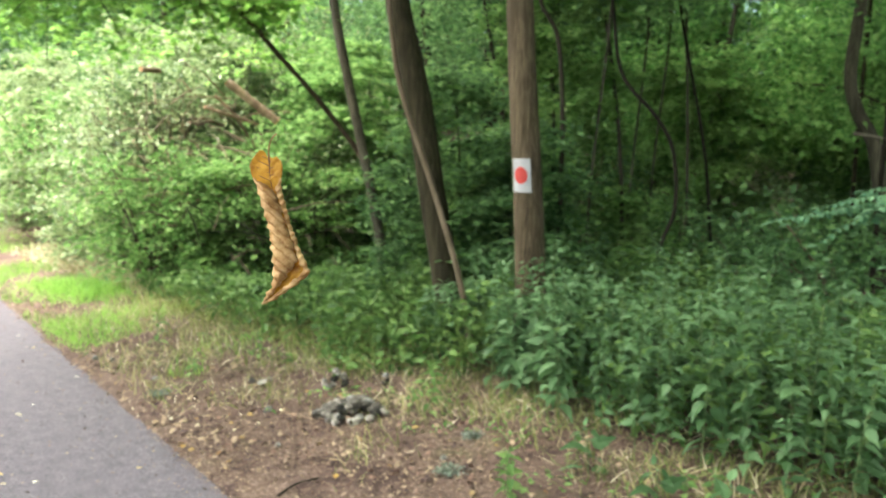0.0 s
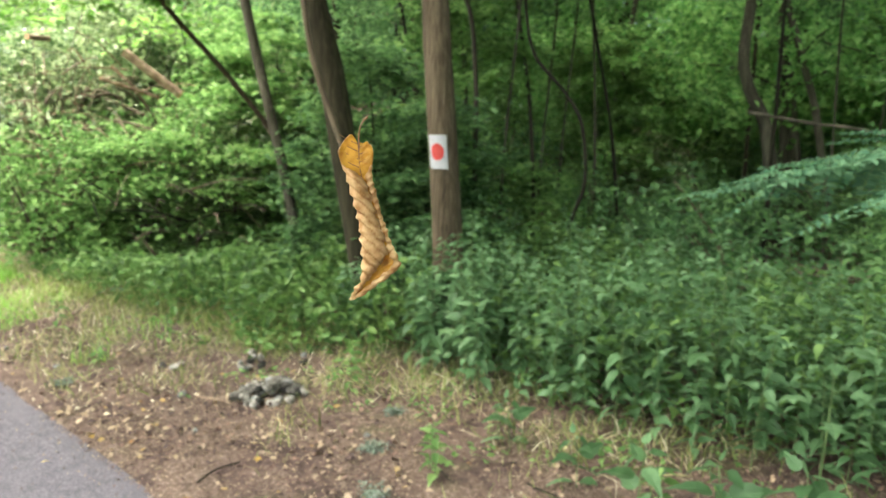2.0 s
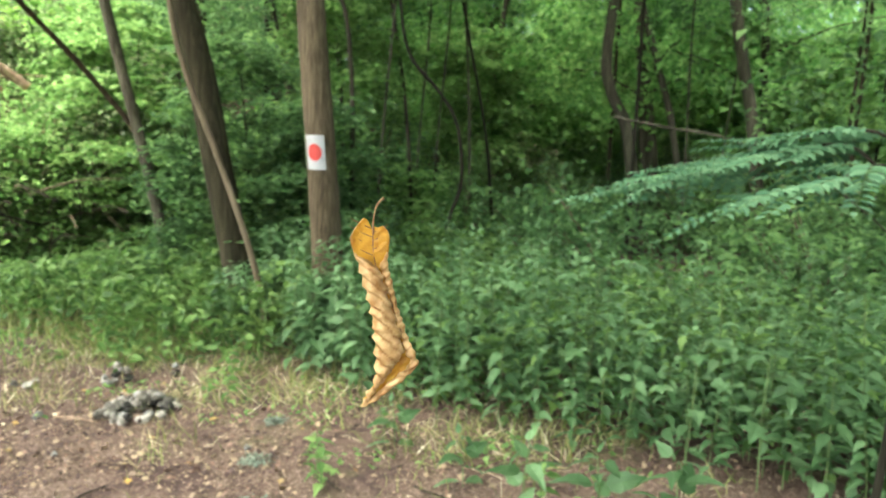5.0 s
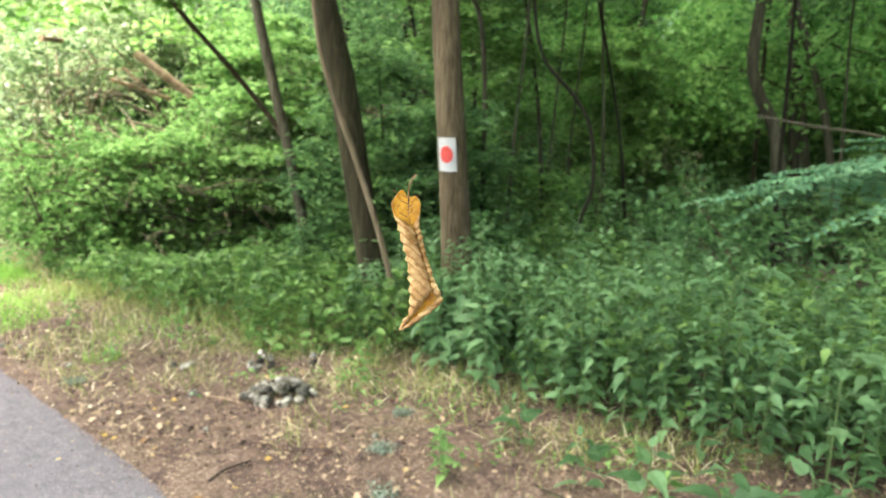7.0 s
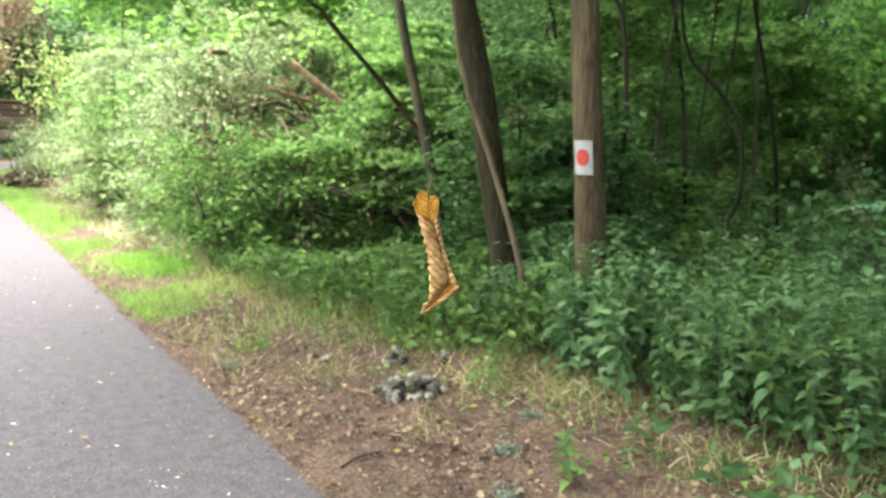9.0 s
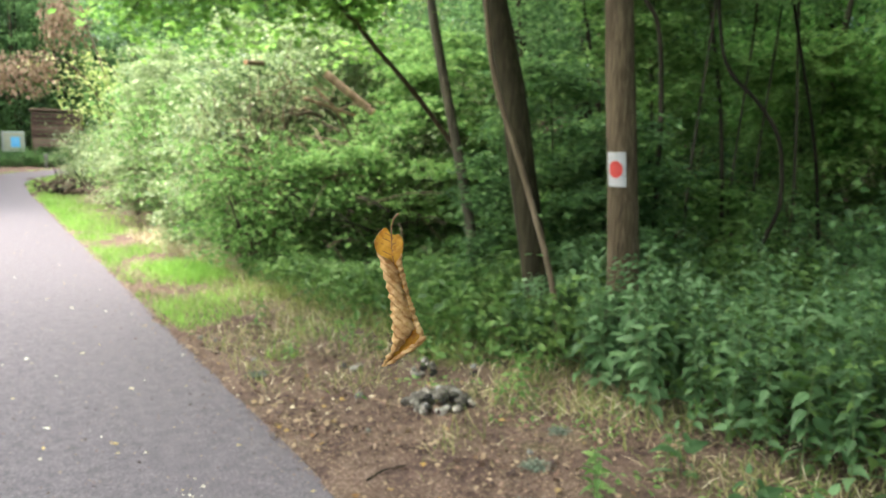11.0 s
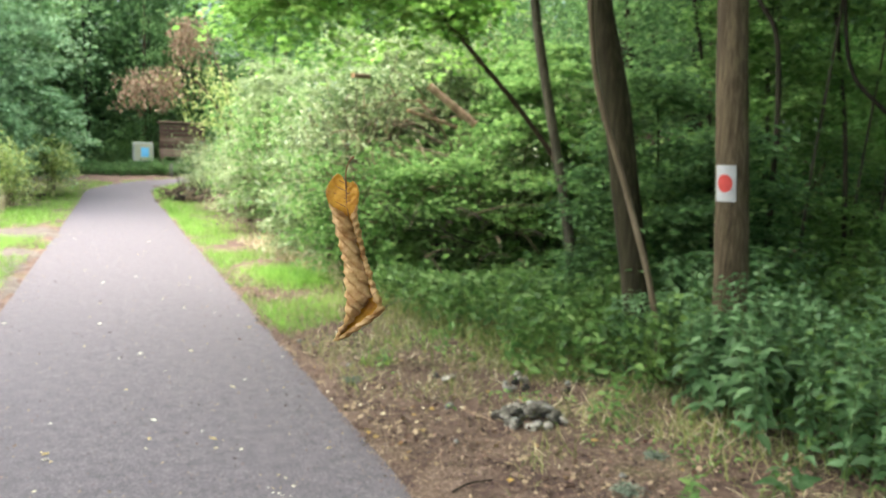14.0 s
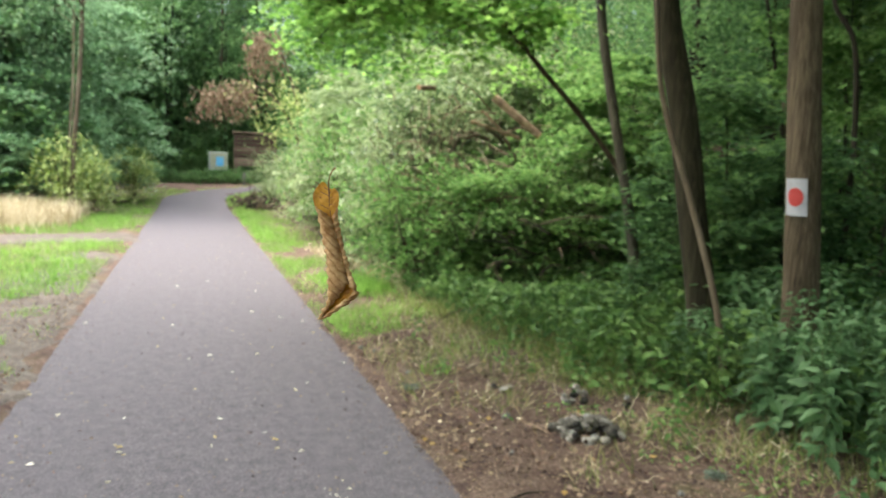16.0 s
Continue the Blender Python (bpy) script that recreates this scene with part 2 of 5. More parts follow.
def smooth_line(pts, steps=6):
    """Points along a soft curve through pts."""
    p = np.asarray(pts, float)
    out = []
    for i in range(len(p) - 1):
        a, b, c, d = p[max(i - 1, 0)], p[i], p[i + 1], p[min(i + 2, len(p) - 1)]
        for s in np.arange(steps) / steps:
            out.append(0.5 * ((2 * b) + (c - a) * s + (2 * a - 5 * b + 4 * c - d) * s ** 2 + (3 * b - a - 3 * c + d) * s ** 3))
    out.append(p[-1])
    return np.array(out)


def tube(line, radii, sides=10, rough=0.0, seed=0, caps=True):
    """Verts and quads of a tube along a line."""
    rng = np.random.default_rng(seed)
    line, n = np.asarray(line, float), len(line)
    radii = np.interp(np.linspace(0, 1, n), np.linspace(0, 1, len(radii)), radii)
    tan = np.gradient(line, axis=0)
    tan /= np.linalg.norm(tan, axis=1)[:, None] + 1e-12
    ref = np.where(np.abs(tan[:, 2:3]) > 0.8, np.array([[1.0, 0, 0]]), np.array([[0, 0, 1.0]]))
    u = np.cross(tan, ref)
    u /= np.linalg.norm(u, axis=1)[:, None]
    for i in range(1, n):
        u[i] = u[i - 1] - tan[i] * (u[i - 1] @ tan[i])
        u[i] /= np.linalg.norm(u[i])
    w = np.cross(tan, u)
    a = np.linspace(0, 2 * np.pi, sides, endpoint=False)
    lobes = 1 + rough * (rng.normal(0, 1, sides)[None, :] * 0.6 + rng.normal(0, 1, (n, sides)) * 0.4)
    r = radii[:, None] * lobes
    v = line[:, None] + u[:, None] * (np.cos(a) * r)[..., None] + w[:, None] * (np.sin(a) * r)[..., None]
    v = v.reshape(-1, 3)
    i, j = np.meshgrid(np.arange(n - 1), np.arange(sides), indexing="ij")
    q = np.stack([i * sides + j, i * sides + (j + 1) % sides, (i + 1) * sides + (j + 1) % sides, (i + 1) * sides + j], -1).reshape(-1, 4)
    if caps:
        k = len(v)
        v = np.vstack([v, line[0], line[-1]])
        top = (n - 1) * sides
        s = np.arange(0, sides, 2)
        q = np.vstack([q, np.stack([np.full(len(s), k), (s + 2) % sides, s + 1, s], -1), np.stack([np.full(len(s), k + 1), top + s, top + s + 1, top + (s + 2) % sides], -1)])
    return v, q


KITE = (np.array([(0, 0, 0), (0.42, 0.30, 0.09), (1, 0, -0.10), (0.42, -0.30, 0.09)]), np.array([(0, 2, 1), (0, 3, 2)]))
OVAL = (np.array([(0, 0, 0), (0.22, 0.24, 0.05), (0.62, 0.25, 0.05), (1, 0, -0.14), (0.62, -0.25, 0.05), (0.22, -0.24, 0.05)]), np.array([(0, 3, 2, 1), (0, 5, 4, 3)]))
# a lobed leaf and a toothed, drooping leaf, folded along the midrib
MAPLE = (np.array([(0, 0, 0), (0.10, 0.34, 0.02), (0.36, 0.22, 0.04), (0.55, 0.48, -0.02), (0.66, 0.16, 0.03), (1, 0, -0.12), (0.66, -0.16, 0.03), (0.55, -0.48, -0.02), (0.36, -0.22, 0.04), (0.10, -0.34, 0.02), (0.4, 0, -0.01), (0.7, 0, -0.04)]),
         np.array([(0, 10, 2), (0, 2, 1), (10, 11, 4), (10, 4, 2), (2, 4, 3), (11, 5, 4), (0, 9, 8), (0, 8, 10), (10, 8, 6), (10, 6, 11), (8, 7, 6), (11, 6, 5)]))
TOOTHED = (np.array([(0, 0, 0), (0.06, 0.17, 0.03), (0.26, 0.28, 0.05), (0.34, 0.235, 0.05), (0.55, 0.20, 0.02), (0.62, 0.13, 0.0), (0.82, 0.08, -0.08), (1, 0, -0.20),
                     (0.82, -0.08, -0.08), (0.62, -0.13, 0.0), (0.55, -0.20, 0.02), (0.34, -0.235, 0.05), (0.26, -0.28, 0.05), (0.06, -0.17, 0.03), (0.35, 0, 0.0), (0.65, 0, -0.05)]),
           np.array([(0, 14, 2, 1), (14, 4, 3, 2), (14, 15, 5, 4), (15, 7, 6, 5), (0, 13, 12, 14), (14, 12, 11, 10), (14, 10, 9, 15), (15, 9, 8, 7)]))


def leaves(centres, sizes, rng, shape=KITE, yaw=None, pitch=(-0.25, 0.4), roll=(0, 0.5), turns=0.0):
    """Verts and faces of one leaf at each centre."""
    n = len(centres)
    tv, tf = shape
    yaw = rng.uniform(0, 2 * np.pi, n) if yaw is None else np.asarray(yaw)
    p, r = rng.normal(*pitch, n), rng.normal(*roll, n) + turns
    cy, sy, cp, sp, cr, sr = np.cos(yaw), np.sin(yaw), np.cos(p), np.sin(p), np.cos(r), np.sin(r)
    x, y, z = [tv[None, :, k] * np.asarray(sizes)[:, None] for k in range(3)]
    y, z = y * cr[:, None] - z * sr[:, None], y * sr[:, None] + z * cr[:, None]
    x, z = x * cp[:, None] - z * sp[:, None], x * sp[:, None] + z * cp[:, None]
    x, y = x * cy[:, None] - y * sy[:, None], x * sy[:, None] + y * cy[:, None]
    v = np.stack([x, y, z], -1) + np.asarray(centres)[:, None]
    f = tf[None] + (np.arange(n) * len(tv))[:, None, None]
    return v.reshape(-1, 3), f.reshape(-1, tf.shape[1])


def sprays(rng, spots, count, spread, thick=0.25):
    """Leaf centres in flat sprays round the spots."""
    k = len(spots)
    s = rng.normal(0, 1, (k, count, 3)) * np.array([spread, spread, spread * thick])
    tilt = rng.normal(0, 0.35, (k, 1, 2))
    s[..., 2] += (s[..., :2] * tilt).sum(-1) - 0.25 * np.hypot(s[..., 0], s[..., 1])
    return (np.asarray(spots)[:, None] + s).reshape(-1, 3)
BLADE = (np.array([(0, 0.024, 0), (0, -0.024, 0), (0.5, -0.018, 0.03), (0.5, 0.018, 0.03), (1, 0, -0.12)]), np.array([(0, 1, 2), (0, 2, 3), (3, 2, 4)]))


def step01(x, a, b):
    s = np.clip((np.asarray(x, float) - a) / (b - a), 0, 1)
    return s * s * (3 - 2 * s)


def wave(x, y, f, seed=0.0):
    """Cheap smooth noise, about -1 to 1."""
    return (np.sin(x * f + 1.7 * np.sin(y * f * 0.7 + seed)) + np.sin(y * f * 1.3 + 1.3 * np.sin(x * f * 0.9 + seed * 2.1)) + np.sin((x + y) * f * 0.61 + seed)) / 3


def road_centre(y):
    return -1.16 + 0.05 * np.maximum(0.0, np.asarray(y, float) - 29) ** 2


def rise(y):
    """The path climbs a little towards the bend."""
    return 0.55 * step01(y, 24, 44)


def ground_z(x, y):
    x, y = np.asarray(x, float), np.asarray(y, float)
    off = np.abs(x - road_centre(y))
    under = -0.05 * (1 - step01(off, 1.08, 1.17))
    bank = 2.4 * step01(x, 1.4, 6.5) * step01(y, 8.0, 12.5) * (1 - step01(y, 24, 32))
    rough = 0.012 * wave(x, y, 3.1) + 0.035 * wave(x, y, 0.9, 2) * step01(off, 1.6, 4) + 0.12 * wave(x, y, 0.23, 5) * step01(off, 4, 9)
    return under + bank + rise(y) + rough * step01(off, 1.17, 1.6)


# ---- ground, road, track ----
def grid_lines(lo, hi, fine, a, b):
    inner = np.arange(a, b + 1e-6, fine)
    out_hi = b + np.cumsum(fine * 1.22 ** np.arange(1, 60))
    out_lo = a - np.cumsum(fine * 1.22 ** np.arange(1, 60))
    return np.concatenate([out_lo[out_lo > lo][::-1], inner, out_hi[out_hi < hi]])


gx, gy = grid_lines(-600, 600, 0.14, -5, 7), grid_lines(-600, 700, 0.14, 0, 15)
X, Y = np.meshgrid(gx, gy, indexing="ij")
near = step01(np.hypot(X, Y - 8), 90, 60)
Z = ground_z(X, np.minimum(Y, 60)) * near
gi, gj = np.meshgrid(np.arange(len(gx) - 1), np.arange(len(gy) - 1), indexing="ij")
gq = np.stack([gi * len(gy) + gj, (gi + 1) * len(gy) + gj, (gi + 1) * len(gy) + gj + 1, gi * len(gy) + gj + 1], -1).reshape(-1, 4)
ground = put("ground", quads_mesh("ground", np.stack([X, Y, Z], -1).reshape(-1, 3), gq, SOIL, True))
tagged(ground, "brown soil with leaf litter and thin moss under the trees", "ground", kind="structure")


def strip(name, line, half, top, thick, mat, seed, ragged=0.02, across=8):
    """A slab along a line on the ground, with uneven edges."""
    rng = np.random.default_rng(seed)
    line = np.asarray(line, float)
    tan = np.gradient(line, axis=0)
    tan /= np.linalg.norm(tan, axis=1)[:, None]
    side = np.stack([tan[:, 1], -tan[:, 0]], -1)
    n = len(line)
    win = np.hanning(13) / np.sqrt((np.hanning(13) ** 2).sum())
    jl, jr = [np.convolve(rng.normal(0, 1, n + 12), win, "valid") * ragged for _ in "lr"]
    s = np.linspace(-1, 1, across)
    w = half * s[None] + np.where(s[None] < 0, jl[:, None] * -s[None] * -1, jr[:, None] * s[None])
    xy = line[:, None] + side[:, None] * w[..., None]
    crown = 0.018 * (1 - s[None] ** 2) + top(xy[..., 0], xy[..., 1])
    v = np.concatenate([np.dstack([xy, crown]), np.dstack([xy, crown])[:, [0, -1]] - np.array([0, 0, thick])], 1)
    k = across + 2
    q = []
    for i in range(n - 1):
        a, b = i * k, (i + 1) * k
        q += [(a + j, a + j + 1, b + j + 1, b + j) for j in range(across - 1)]
        q += [(a + across, a, b, b + across), (a + across - 1, a + across + 1, b + across + 1, b + across - 1)]
    return put(name, quads_mesh(name, v.reshape(-1, 3), np.array(q), mat))


ys = np.concatenate([np.arange(-14, 0.8, 0.3), np.arange(0.8, 14, 0.05), np.arange(14, 44, 0.5)])
road = strip("road", np.stack([road_centre(ys), ys], -1), 1.16, lambda x, y: rise(y) - 0.012, 0.08, ASPHALT, 3, 0.016, 14)
tagged(road, "narrow grey asphalt path with worn ragged edges", "path", kind="structure")
tx = np.linspace(0, 1, 50)
track = strip("pavement_track", np.stack([-2.3 - 14 * tx, 15.8 - 5.0 * tx - 1.2 * tx ** 2], -1), 0.85, lambda x, y: ground_z(x, y) + 0.012, 0.03, GRAVEL, 5, 0.10, 8)
tagged(track, "pale gravel track branching off through the grass", "track", kind="structure")
shoulder = strip("pavement_shoulder", np.stack([-2.735 + 0.04 * np.sin(np.arange(-8, 13.2, 0.1)), np.arange(-8, 13.2, 0.1)], -1), 0.45, lambda x, y: ground_z(x, y) + 0.001, 0.03, GRAVEL, 6, 0.13, 8)
tagged(shoulder, "stony brown gravel shoulder beside the asphalt", "shoulder", kind="structure")

# ---- trees whose trunks can be told apart ----
def grown(points, top, bark, radii, label, crown_from=4.5, crown_r=1.6, n_sprays=60, leaf=LEAF_OAK, seed=1, limbs=4, name="tree", low=(), blade=(0.05, 0.10), shift=(0.0, 0.0)):
    """A tree through the given points of its trunk, carried down to the soil and up to the given height."""
    rng = np.random.default_rng(seed)
    p = np.array(sorted(points, key=lambda q: q[2]), float)
    d0 = (p[1] - p[0]) / (p[1][2] - p[0][2])
    d0[:2] *= 0.6
    base = p[0] + d0 * (-p[0][2])
    base[2] = ground_z(base[0], base[1]) - 0.06
    d1 = (p[-1] - p[-2]) / (p[-1][2] - p[-2][2])
    d1[:2] *= 0.35
    up = [p[-1] + d1 * h for h in np.linspace(0.8, max(1.0, top - p[-1][2]), 4)]
    line = smooth_line(np.vstack([base, p, up]), 7)
    root = base.copy()
    ob = thing(name, root, label, "tree", "trees of the wood")
    r0, r1 = radii
    rad = np.linspace(r0, r1, 12)
    rad[0] *= 1.35
    put("trunk", quads_mesh("trunk", *[a if i else a - root for i, a in enumerate(tube(line, rad, 14, 0.035, seed))], bark, True), ob)
    spots = []
    for k in range(limbs):
        z = rng.uniform(crown_from, top * 0.9)
        c = line[np.argmin(np.abs(line[:, 2] - z))]
        a = rng.uniform(0, 2 * np.pi)
        ln = crown_r * rng.uniform(0.7, 1.1)
        lim = smooth_line([c, c + np.array([np.cos(a), np.sin(a), 0.5]) * ln * 0.5, c + np.array([np.cos(a), np.sin(a), 0.25]) * ln], 4)
        put("limb", quads_mesh("limb", *[q if i else q - root for i, q in enumerate(tube(lim, [r1 * 0.6, 0.012], 6, 0.05, k))], bark, True), ob)
        spots += list(lim[2:] + rng.normal(0, 0.2, (len(lim) - 2, 3)))
    n = n_sprays
    a, rr, zz = rng.uniform(0, 2 * np.pi, n), crown_r * np.sqrt(rng.uniform(0, 1, n)), rng.uniform(crown_from, top + 0.6, n)
    cx = np.array([line[np.argmin(np.abs(line[:, 2] - z))][:2] for z in zz])
    spots += list(np.stack([cx[:, 0] + shift[0] + rr * np.cos(a), cx[:, 1] + shift[1] + rr * np.sin(a), zz], -1))
    spots += [np.array(q) for q in low]
    c = sprays(rng, np.array(spots), 34, 0.30)
    put("crown", quads_mesh("crown", *leaves(c - root, rng.uniform(*blade, len(c)), rng), leaf), ob)
    return ob, line


# unseen crowns of these two are shifted right and enlarged to add shade
_, marker_line = grown([(2.675, 3.90, 2.85), (2.652, 3.822, 2.17), (2.643, 3.747, 1.52), (2.62, 3.67, 0.87)], 11, BARK, (0.120, 0.085), "straight brown tree trunk with a red and white trail mark", 4.6, 3.8, 300, seed=11, blade=(0.14, 0.24), shift=(1.9, -0.9))
grown([(2.53, 5.26, 3.01), (2.62, 5.07, 2.18), (2.66, 4.93, 1.44), (2.72, 4.77, 0.56)], 10, BARK_OLIVE, (0.125, 0.085), "dark leaning tree trunk in the shade", 4.6, 3.2, 190, seed=12, blade=(0.14, 0.24), shift=(2.0, 0.6))
grown([(2.81, 6.78, 3.3), (2.88, 6.59, 2.41), (2.97, 6.38, 1.52), (3.04, 6.21, 0.7)], 9, BARK_GREY, (0.056, 0.042), "slender dark tree trunk leaning slightly", 5.6, 1.3, 16, LEAF_BRIGHT, seed=13, limbs=3)
grown([(2.06, 4.68, 2.59), (2.1, 4.57, 2.06), (2.23, 4.37, 1.41), (2.35, 4.15, 0.65)], 6.5, BARK_TAN, (0.026, 0.015), "thin pale brown sapling leaning against the trees", 4.2, 0.9, 18, seed=14, limbs=2, name="sapling")
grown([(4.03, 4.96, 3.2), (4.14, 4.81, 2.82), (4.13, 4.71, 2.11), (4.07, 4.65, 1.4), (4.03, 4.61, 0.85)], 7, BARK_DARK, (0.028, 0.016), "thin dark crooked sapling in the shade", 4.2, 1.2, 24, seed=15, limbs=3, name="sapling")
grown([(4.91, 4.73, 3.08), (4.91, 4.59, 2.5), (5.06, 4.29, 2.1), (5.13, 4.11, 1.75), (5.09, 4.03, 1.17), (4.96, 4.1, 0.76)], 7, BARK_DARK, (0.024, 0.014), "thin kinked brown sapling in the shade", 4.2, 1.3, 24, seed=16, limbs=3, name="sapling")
grown([(8.82, 3.86, 3.66), (8.66, 3.86, 2.8), (8.66, 3.75, 2.34), (8.74, 3.54, 1.87), (8.71, 3.39, 1.1)], 9, BARK_GREY, (0.095, 0.055), "dark curved tree trunk deep in the wood", 4.6, 1.6, 22, seed=17)
grown([(11.11, 4.27, 4.09), (11.02, 4.11, 2.97), (10.99, 3.87, 1.76)], 10, BARK_GREY, (0.10, 0.07), "brown tree trunk deep in the wood", 4.8, 1.6, 22, seed=18)
grown([(9.58, 3.71, 3.77), (9.63, 3.41, 2.8), (9.66, 3.15, 1.91)], 9, BARK_GREY, (0.055, 0.04), "slender leaning tree trunk deep in the wood", 4.6, 1.4, 20, seed=19)
grown([(9.32, 2.32, 3.6), (9.3, 2.14, 2.71), (9.29, 1.96, 1.9)], 10, BARK_GREY, (0.09, 0.065), "dark upright tree trunk deep in the wood", 4.8, 1.6, 22, seed=20)
grown([(13.59, 2.7, 4.36), (13.45, 2.4, 2.34)], 10, BARK_GREY, (0.075, 0.055), "brown tree trunk deep in the wood", 4.6, 1.8, 50, seed=21)
grown([(-3.98, 21.65, 5.75), (-4.04, 21.48, 3.97), (-4.18, 21.29, 1.88)], 10, BARK_TAN, (0.062, 0.045), "slim pale brown tree beside the meadow edge", 3.9, 2.6, 90, LEAF_GREY, seed=22, limbs=6)
grown([(-4.37, 22.62, 3.62), (-4.45, 22.49, 2.21)], 9, BARK_PALE, (0.045, 0.03), "slim pale brown tree beside the meadow edge", 3.8, 2.2, 70, LEAF_GREY, seed=23)

# the bough that reaches from the slender tree over the bushes
rng = np.random.default_rng(31)
bough = thing("overhanging_bough", (2.93, 6.42, 1.5), "dark bough arching over the bushes with fresh green leaves", "bough")
root = np.array((2.93, 6.42, 1.5))
bl = smooth_line([(2.95, 6.45, 1.62), (2.88, 6.52, 1.78), (2.44, 6.51, 2.23), (2.05, 6.47, 2.56), (1.65, 6.44, 2.90), (1.08, 6.35, 3.14), (0.6, 6.32, 3.16), (0.2, 6.40, 3.06), (-0.05, 6.5, 2.95)], 6)
put("branch", quads_mesh("branch", *[q if i else q - root for i, q in enumerate(tube(bl, [0.030, 0.026, 0.020, 0.008], 8, 0.05, 3))], BARK, True), bough)
tips = []
for k in range(64):
    c = bl[int(rng.uniform(0.42, 1) * (len(bl) - 1))]
    e = c + np.array([rng.normal(-0.10, 0.40), rng.normal(0.25, 0.85), rng.uniform(-0.55, 0.55)])
    tl = smooth_line([c, (c + e) / 2 + (0, 0, 0.12), e], 5)
    put("twig", quads_mesh("twig", *[q if i else q - root for i, q in enumerate(tube(tl, [0.009, 0.003], 5))], BARK_DARK, True), bough)
    side = np.cross(e - c, (0, 0, 1))
    side /= np.linalg.norm(side)
    tips += [q + side * w for q in tl[2:] for w in rng.normal(0, 0.13, 3)]
c = sprays(rng, np.array(tips), 6, 0.12, 0.12)
c = c[c[:, 2] > 2.36 + 0.16 * np.sin(5 * c[:, 0]) + 0.12 * (c[:, 0] < -0.2) + 0.25 * step01(c[:, 0], 0.6, 2.0)]
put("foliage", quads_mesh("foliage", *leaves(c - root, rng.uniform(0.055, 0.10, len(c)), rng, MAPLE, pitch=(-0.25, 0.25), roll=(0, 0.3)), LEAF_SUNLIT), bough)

# ---- woodland: tree and shrub kinds, then copies ----
def wood_tree(seed, height, r, crown_r, n_sprays, low, bark, leaf, size=(0.08, 0.14), per=34, wide=0.34, limbs=9):
    rng = np.random.default_rng(seed)
    ob = thing("tree", (0, 0, 0), "tall slim woodland tree with green leaves down to head height", "tree", "trees of the wood")
    bend = rng.normal(0, 0.3, 2)
    line = smooth_line([(0, 0, -0.1), (bend[0] * 0.3, bend[1] * 0.3, height * 0.3), (bend[0], bend[1], height * 0.65), (bend[0] * 1.4, bend[1] * 0.6, height)], 5)
    put("trunk", quads_mesh("trunk", *tube(line, [r * 1.25, r, r * 0.75, r * 0.3], 9, 0.04, seed), bark, True), ob)
    spots = []
    for k in range(limbs):
        c = line[np.argmin(np.abs(line[:, 2] - rng.uniform(low, height * 0.9)))]
        a, ln = rng.uniform(0, 2 * np.pi), crown_r * rng.uniform(0.6, 1.0)
        lim = smooth_line([c, c + np.array([np.cos(a), np.sin(a), 0.45]) * ln * 0.5, c + np.array([np.cos(a), np.sin(a), 0.3]) * ln], 3)
        put("limb", quads_mesh("limb", *tube(lim, [r * 0.32, 0.008], 5, 0.05, k), bark, True), ob)
        spots += list(lim[1:])
    a, rr, zz = rng.uniform(0, 2 * np.pi, n_sprays), crown_r * np.sqrt(rng.uniform(0.02, 1, n_sprays)), low + (height + 0.4 - low) * rng.uniform(0, 1, n_sprays) ** 1.25
    spots += list(np.stack([rr * np.cos(a), rr * np.sin(a), zz], -1))
    c = sprays(rng, np.array(spots), per, wide)
    c = c[c[:, 2] > 0.3]
    put("crown", quads_mesh("crown", *leaves(c, rng.uniform(*size, len(c)), rng), leaf), ob)
    return ob


def shrub(seed, name, label, height, radius, n_leaves, size, leaf, shape=KITE, bark=BARK_TAN, stems=7, group="shrubs of the wood", flat=0.35, hollow=0.35):
    rng = np.random.default_rng(seed)
    ob = thing(name, (0, 0, 0), label, "shrub", group)
    spots = []
    for k in range(stems):
        a, ln = rng.uniform(0, 2 * np.pi), radius * rng.uniform(0.3, 0.95)
        h = height * rng.uniform(0.6, 1.0)
        e = np.array([np.cos(a) * ln, np.sin(a) * ln, h])
        line = smooth_line([(0.06 * np.cos(a), 0.06 * np.sin(a), -0.1), e * (0.35, 0.35, 0.55), e], 5)
        put("stem", quads_mesh("stem", *tube(line, [0.016, 0.011, 0.004], 5, 0.06, k), bark, True), ob)
        spots += list(line[4:] + rng.normal(0, radius * 0.13, (len(line) - 4, 3)))
    extra = rng.normal(0, 1, (stems * 7, 3))
    extra /= np.linalg.norm(extra, axis=1)[:, None]
    extra *= rng.uniform(hollow, 1, (len(extra), 1)) ** 0.5
    extra = extra * (radius, radius, height * 0.48) + (0, 0, height * 0.52)
    spots = np.vstack([spots, extra])
    c = sprays(rng, spots, max(2, n_leaves // len(spots)), radius * 0.17, flat)
    c = c[c[:, 2] > 0.03]
    put("foliage", quads_mesh("foliage", *leaves(c, rng.uniform(0.7, 1.3, len(c)) * size, rng, shape, pitch=(-0.2, 0.38)), leaf), ob)
    return ob


def scatter(kinds, spots, rng, lo=0.85, hi=1.2, sink=0.0):
    """The kinds themselves at the first spots, copies at the rest."""
    for i, (x, y) in enumerate(spots):
        s = rng.uniform(lo, hi)
        m = pose(x, y, float(ground_z(x, y)) - sink, 0, 0, rng.uniform(0, 360)) @ Matrix.Diagonal((s, s, s * rng.uniform(0.92, 1.08), 1))
        if i < len(kinds):
            kinds[i].matrix_basis = m
        else:
            src = kinds[rng.integers(len(kinds))]
            keep = src.matrix_basis.copy()
            src.matrix_basis = Matrix.Identity(4)
            copy_thing(src, m)
